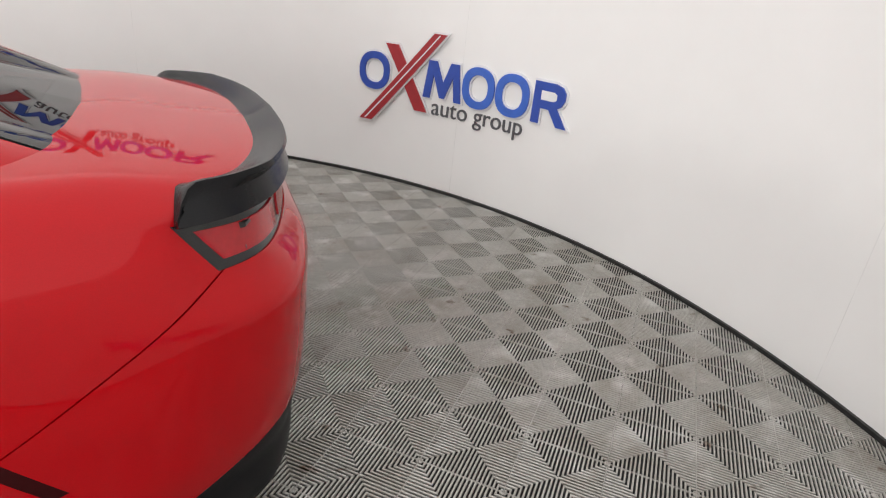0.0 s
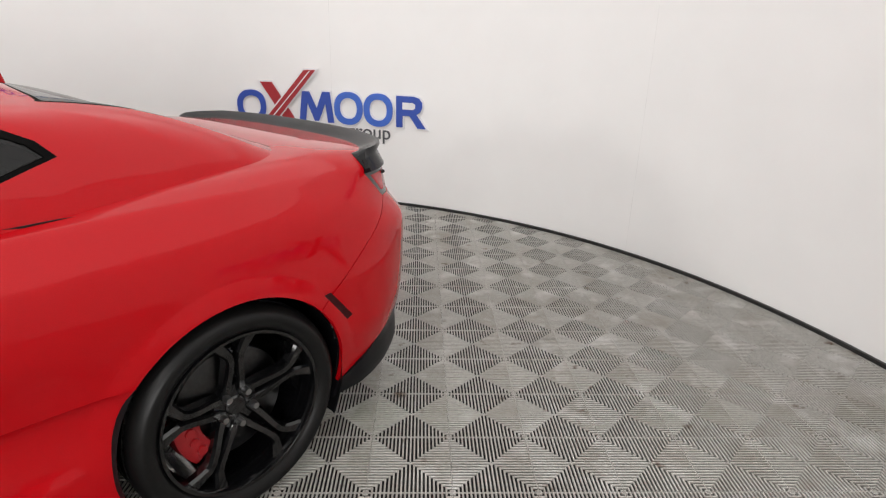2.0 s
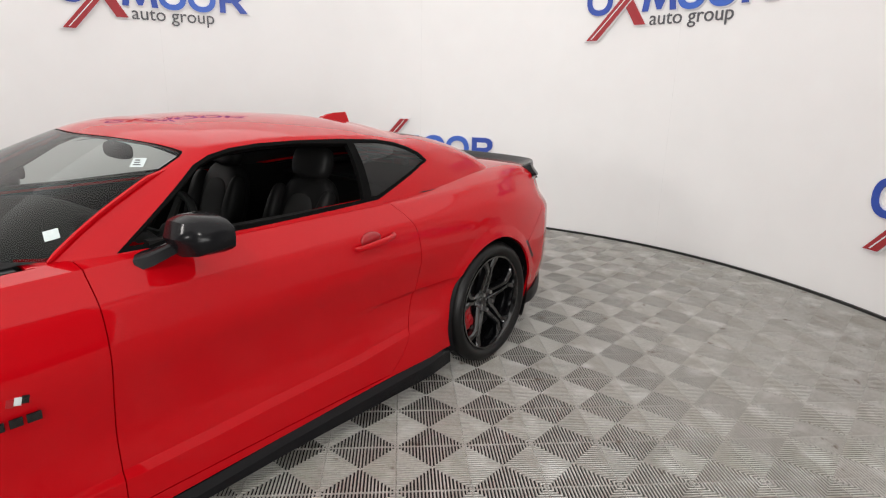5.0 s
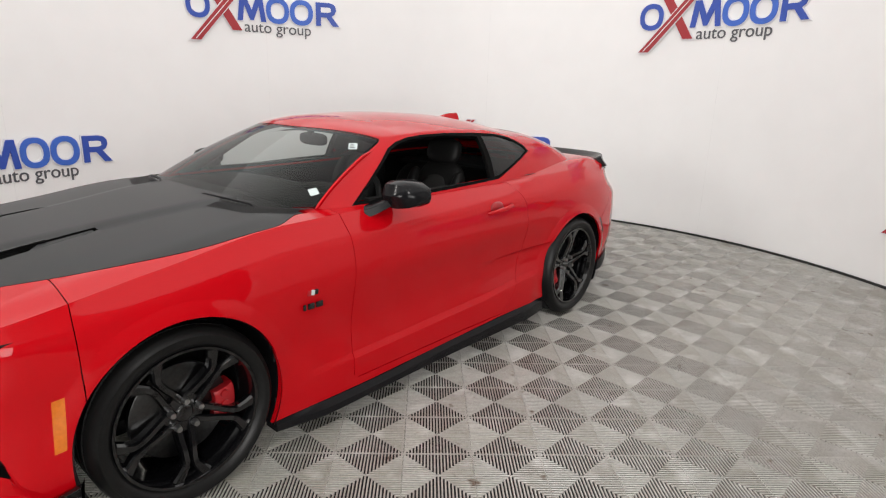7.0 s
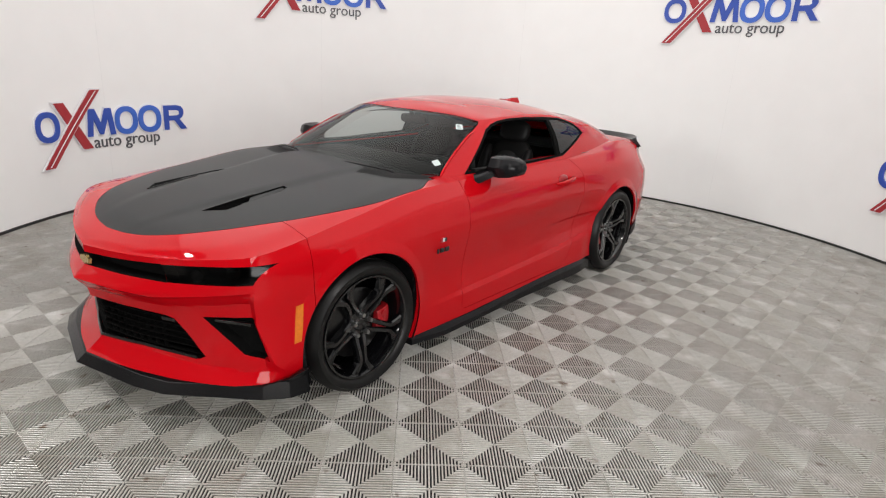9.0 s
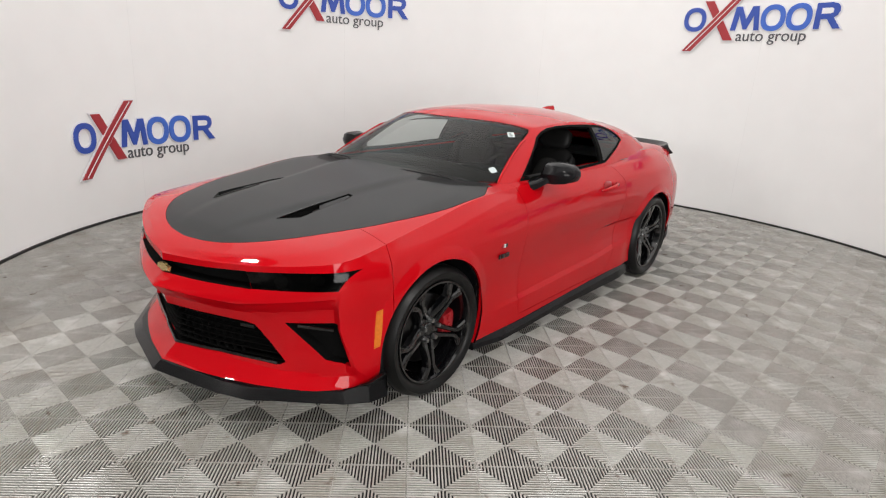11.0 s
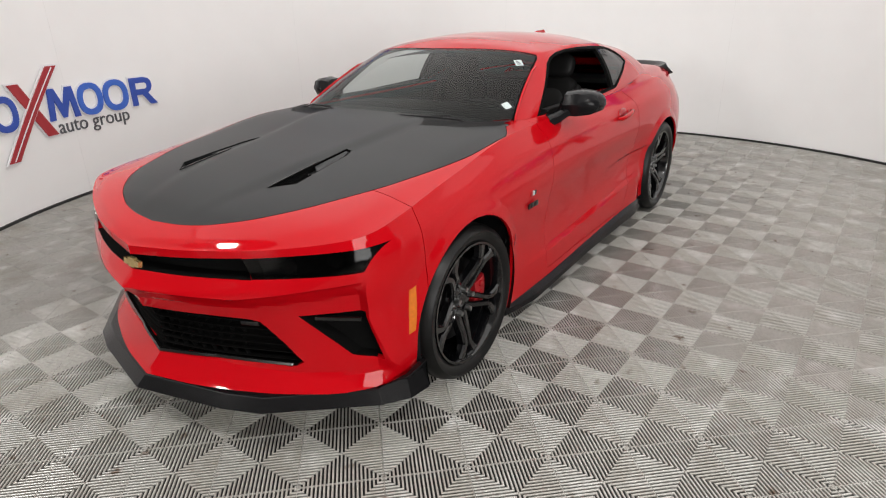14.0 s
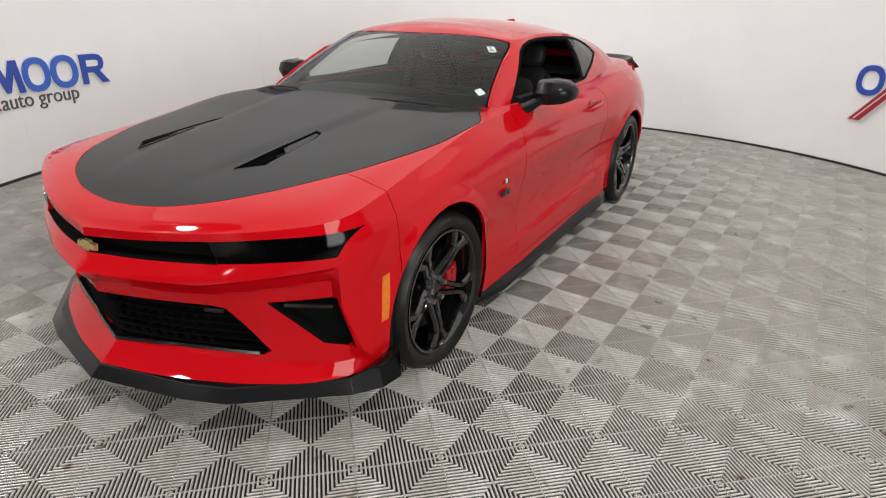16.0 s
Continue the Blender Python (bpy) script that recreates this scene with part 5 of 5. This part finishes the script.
pts = [tilt @ Vector((a, b, 0)) for a, b in ring]
for a, b in zip(pts, pts[1:]):
    mid, d = (a + b) / 2, b - a
    bmesh.ops.create_cone(bm, cap_ends=False, segments=10, radius1=0.016, radius2=0.016, depth=d.length * 1.1, matrix=Matrix.Translation(mid) @ d.to_track_quat("Z", "Y").to_matrix().to_4x4())
wheel_ob = part("steering_wheel", bm, LEATHER, car, "black leather steering wheel")
bm = bmesh.new()
for a in (0, 180, 270):
    swept(bm, [tilt @ Vector((0.03 * math.cos(radians(a + 90)), 0.03 * math.sin(radians(a + 90)), 0.01)), tilt @ Vector((0.17 * math.cos(radians(a + 90)), 0.17 * math.sin(radians(a + 90)), 0))], [0.045, 0.03], [0.02, 0.015], Vector((1, 0, 0.3)))
blob(bm, tilt @ Matrix.Diagonal((0.06, 0.07, 0.025, 1)))
part("wheel_spokes", bm, LEATHER, wheel_ob)
bm = bmesh.new()
arc = [tilt @ Vector((0.105 * math.cos(radians(a)), 0.105 * math.sin(radians(a)), 0.02)) for a in range(130, 235, 10)]
part("wheel_trim", swept(bm, arc, [0.008] + [0.02] * (len(arc) - 2) + [0.008], [0.01] * len(arc), Vector((1, 0, 0.3))), CHROME, wheel_ob, "silver steering wheel trim")
SEATGREY = material("grey_seat_cloth", (0.02, 0.0195, 0.019), 0.8, noise_scale=220, spread=0.25, bump=0.2)


def seat(x, y, back=True):
    """A bucket seat: cushion, bolstered backrest and headrest."""
    bm = blob(bmesh.new(), Matrix.Translation((x - 0.12, y, 0.47)) @ Matrix.Diagonal((0.27, 0.24, 0.09, 1)), 3.4)
    cushion = part("seat", bm, LEATHER, car, "black leather bucket seat with grey inserts")
    lean = Matrix.Translation((x + 0.12, y, 0.52)) @ Matrix.Rotation(radians(17), 4, "Y")
    bm = blob(bmesh.new(), lean @ Matrix.Translation((0, 0, 0.29)) @ Matrix.Diagonal((0.065, 0.20, 0.32, 1)), 3.2)
    part("backrest", bm, LEATHER, cushion)
    for s in (-1, 1):
        bm = blob(bmesh.new(), lean @ Matrix.Translation((-0.05, s * 0.185, 0.27)) @ Matrix.Diagonal((0.06, 0.045, 0.27, 1)), 2.6)
        part("bolster", bm, LEATHER, cushion)
    bm = blob(bmesh.new(), lean @ Matrix.Translation((-0.045, 0, 0.27)) @ Matrix.Diagonal((0.035, 0.12, 0.24, 1)), 3.0)
    part("insert", bm, SEATGREY, cushion, "grey cloth seat insert")
    bm = blob(bmesh.new(), lean @ Matrix.Translation((-0.03, 0, 0.665)) @ Matrix.Diagonal((0.05, 0.13, 0.085, 1)), 3.0)
    part("headrest", bm, LEATHER, cushion)


for s in (-1, 1):
    seat(0.32, 0.37 * s)
bm = blob(bmesh.new(), Matrix.Translation((1.14, 0, 0.72)) @ Matrix.Rotation(radians(20), 4, "Y") @ Matrix.Diagonal((0.10, 0.62, 0.30, 1)), 3.6, 32)
part("rear_seat", bm, LEATHER, car, "black rear seat back")
bm = box(bmesh.new(), 1.15, 1.85, -0.62, 0.62, 0.96, 1.0, 0.015)
part("parcel_shelf", bm, LEATHER, car)
bm = box(bmesh.new(), -0.70, -0.62, -0.78, 0.78, 0.3, 0.98, 0.01)
part("bulkhead", bm, LEATHER, car)
bm = bmesh.new()
rows = [[bm.verts.new((x, y, float(roof_height(x)) - 0.085 - 0.05 * (y / 0.58) ** 2)) for y in np.linspace(-0.56, 0.56, 13)] for x in np.linspace(-0.12, 1.08, 14)]
for a, b in zip(rows, rows[1:]):
    for i in range(12):
        bm.faces.new((a[i], a[i + 1], b[i + 1], b[i]))
bmesh.ops.solidify(bm, geom=bm.faces[:], thickness=0.015)
part("headliner", bm, LEATHER, car, "black headliner")
bm = blob(bmesh.new(), Matrix.Translation((-0.14, 0, 1.245)) @ Matrix.Diagonal((0.02, 0.125, 0.036, 1)), 3.2)
swept(bm, [Vector((-0.14, 0, 1.25)), Vector((-0.17, 0, 1.33))], [0.03, 0.05], [0.02, 0.03], Vector((1, 0, 0)))
part("inner_mirror", bm, BLACKPLASTIC, car, "black rear-view mirror")
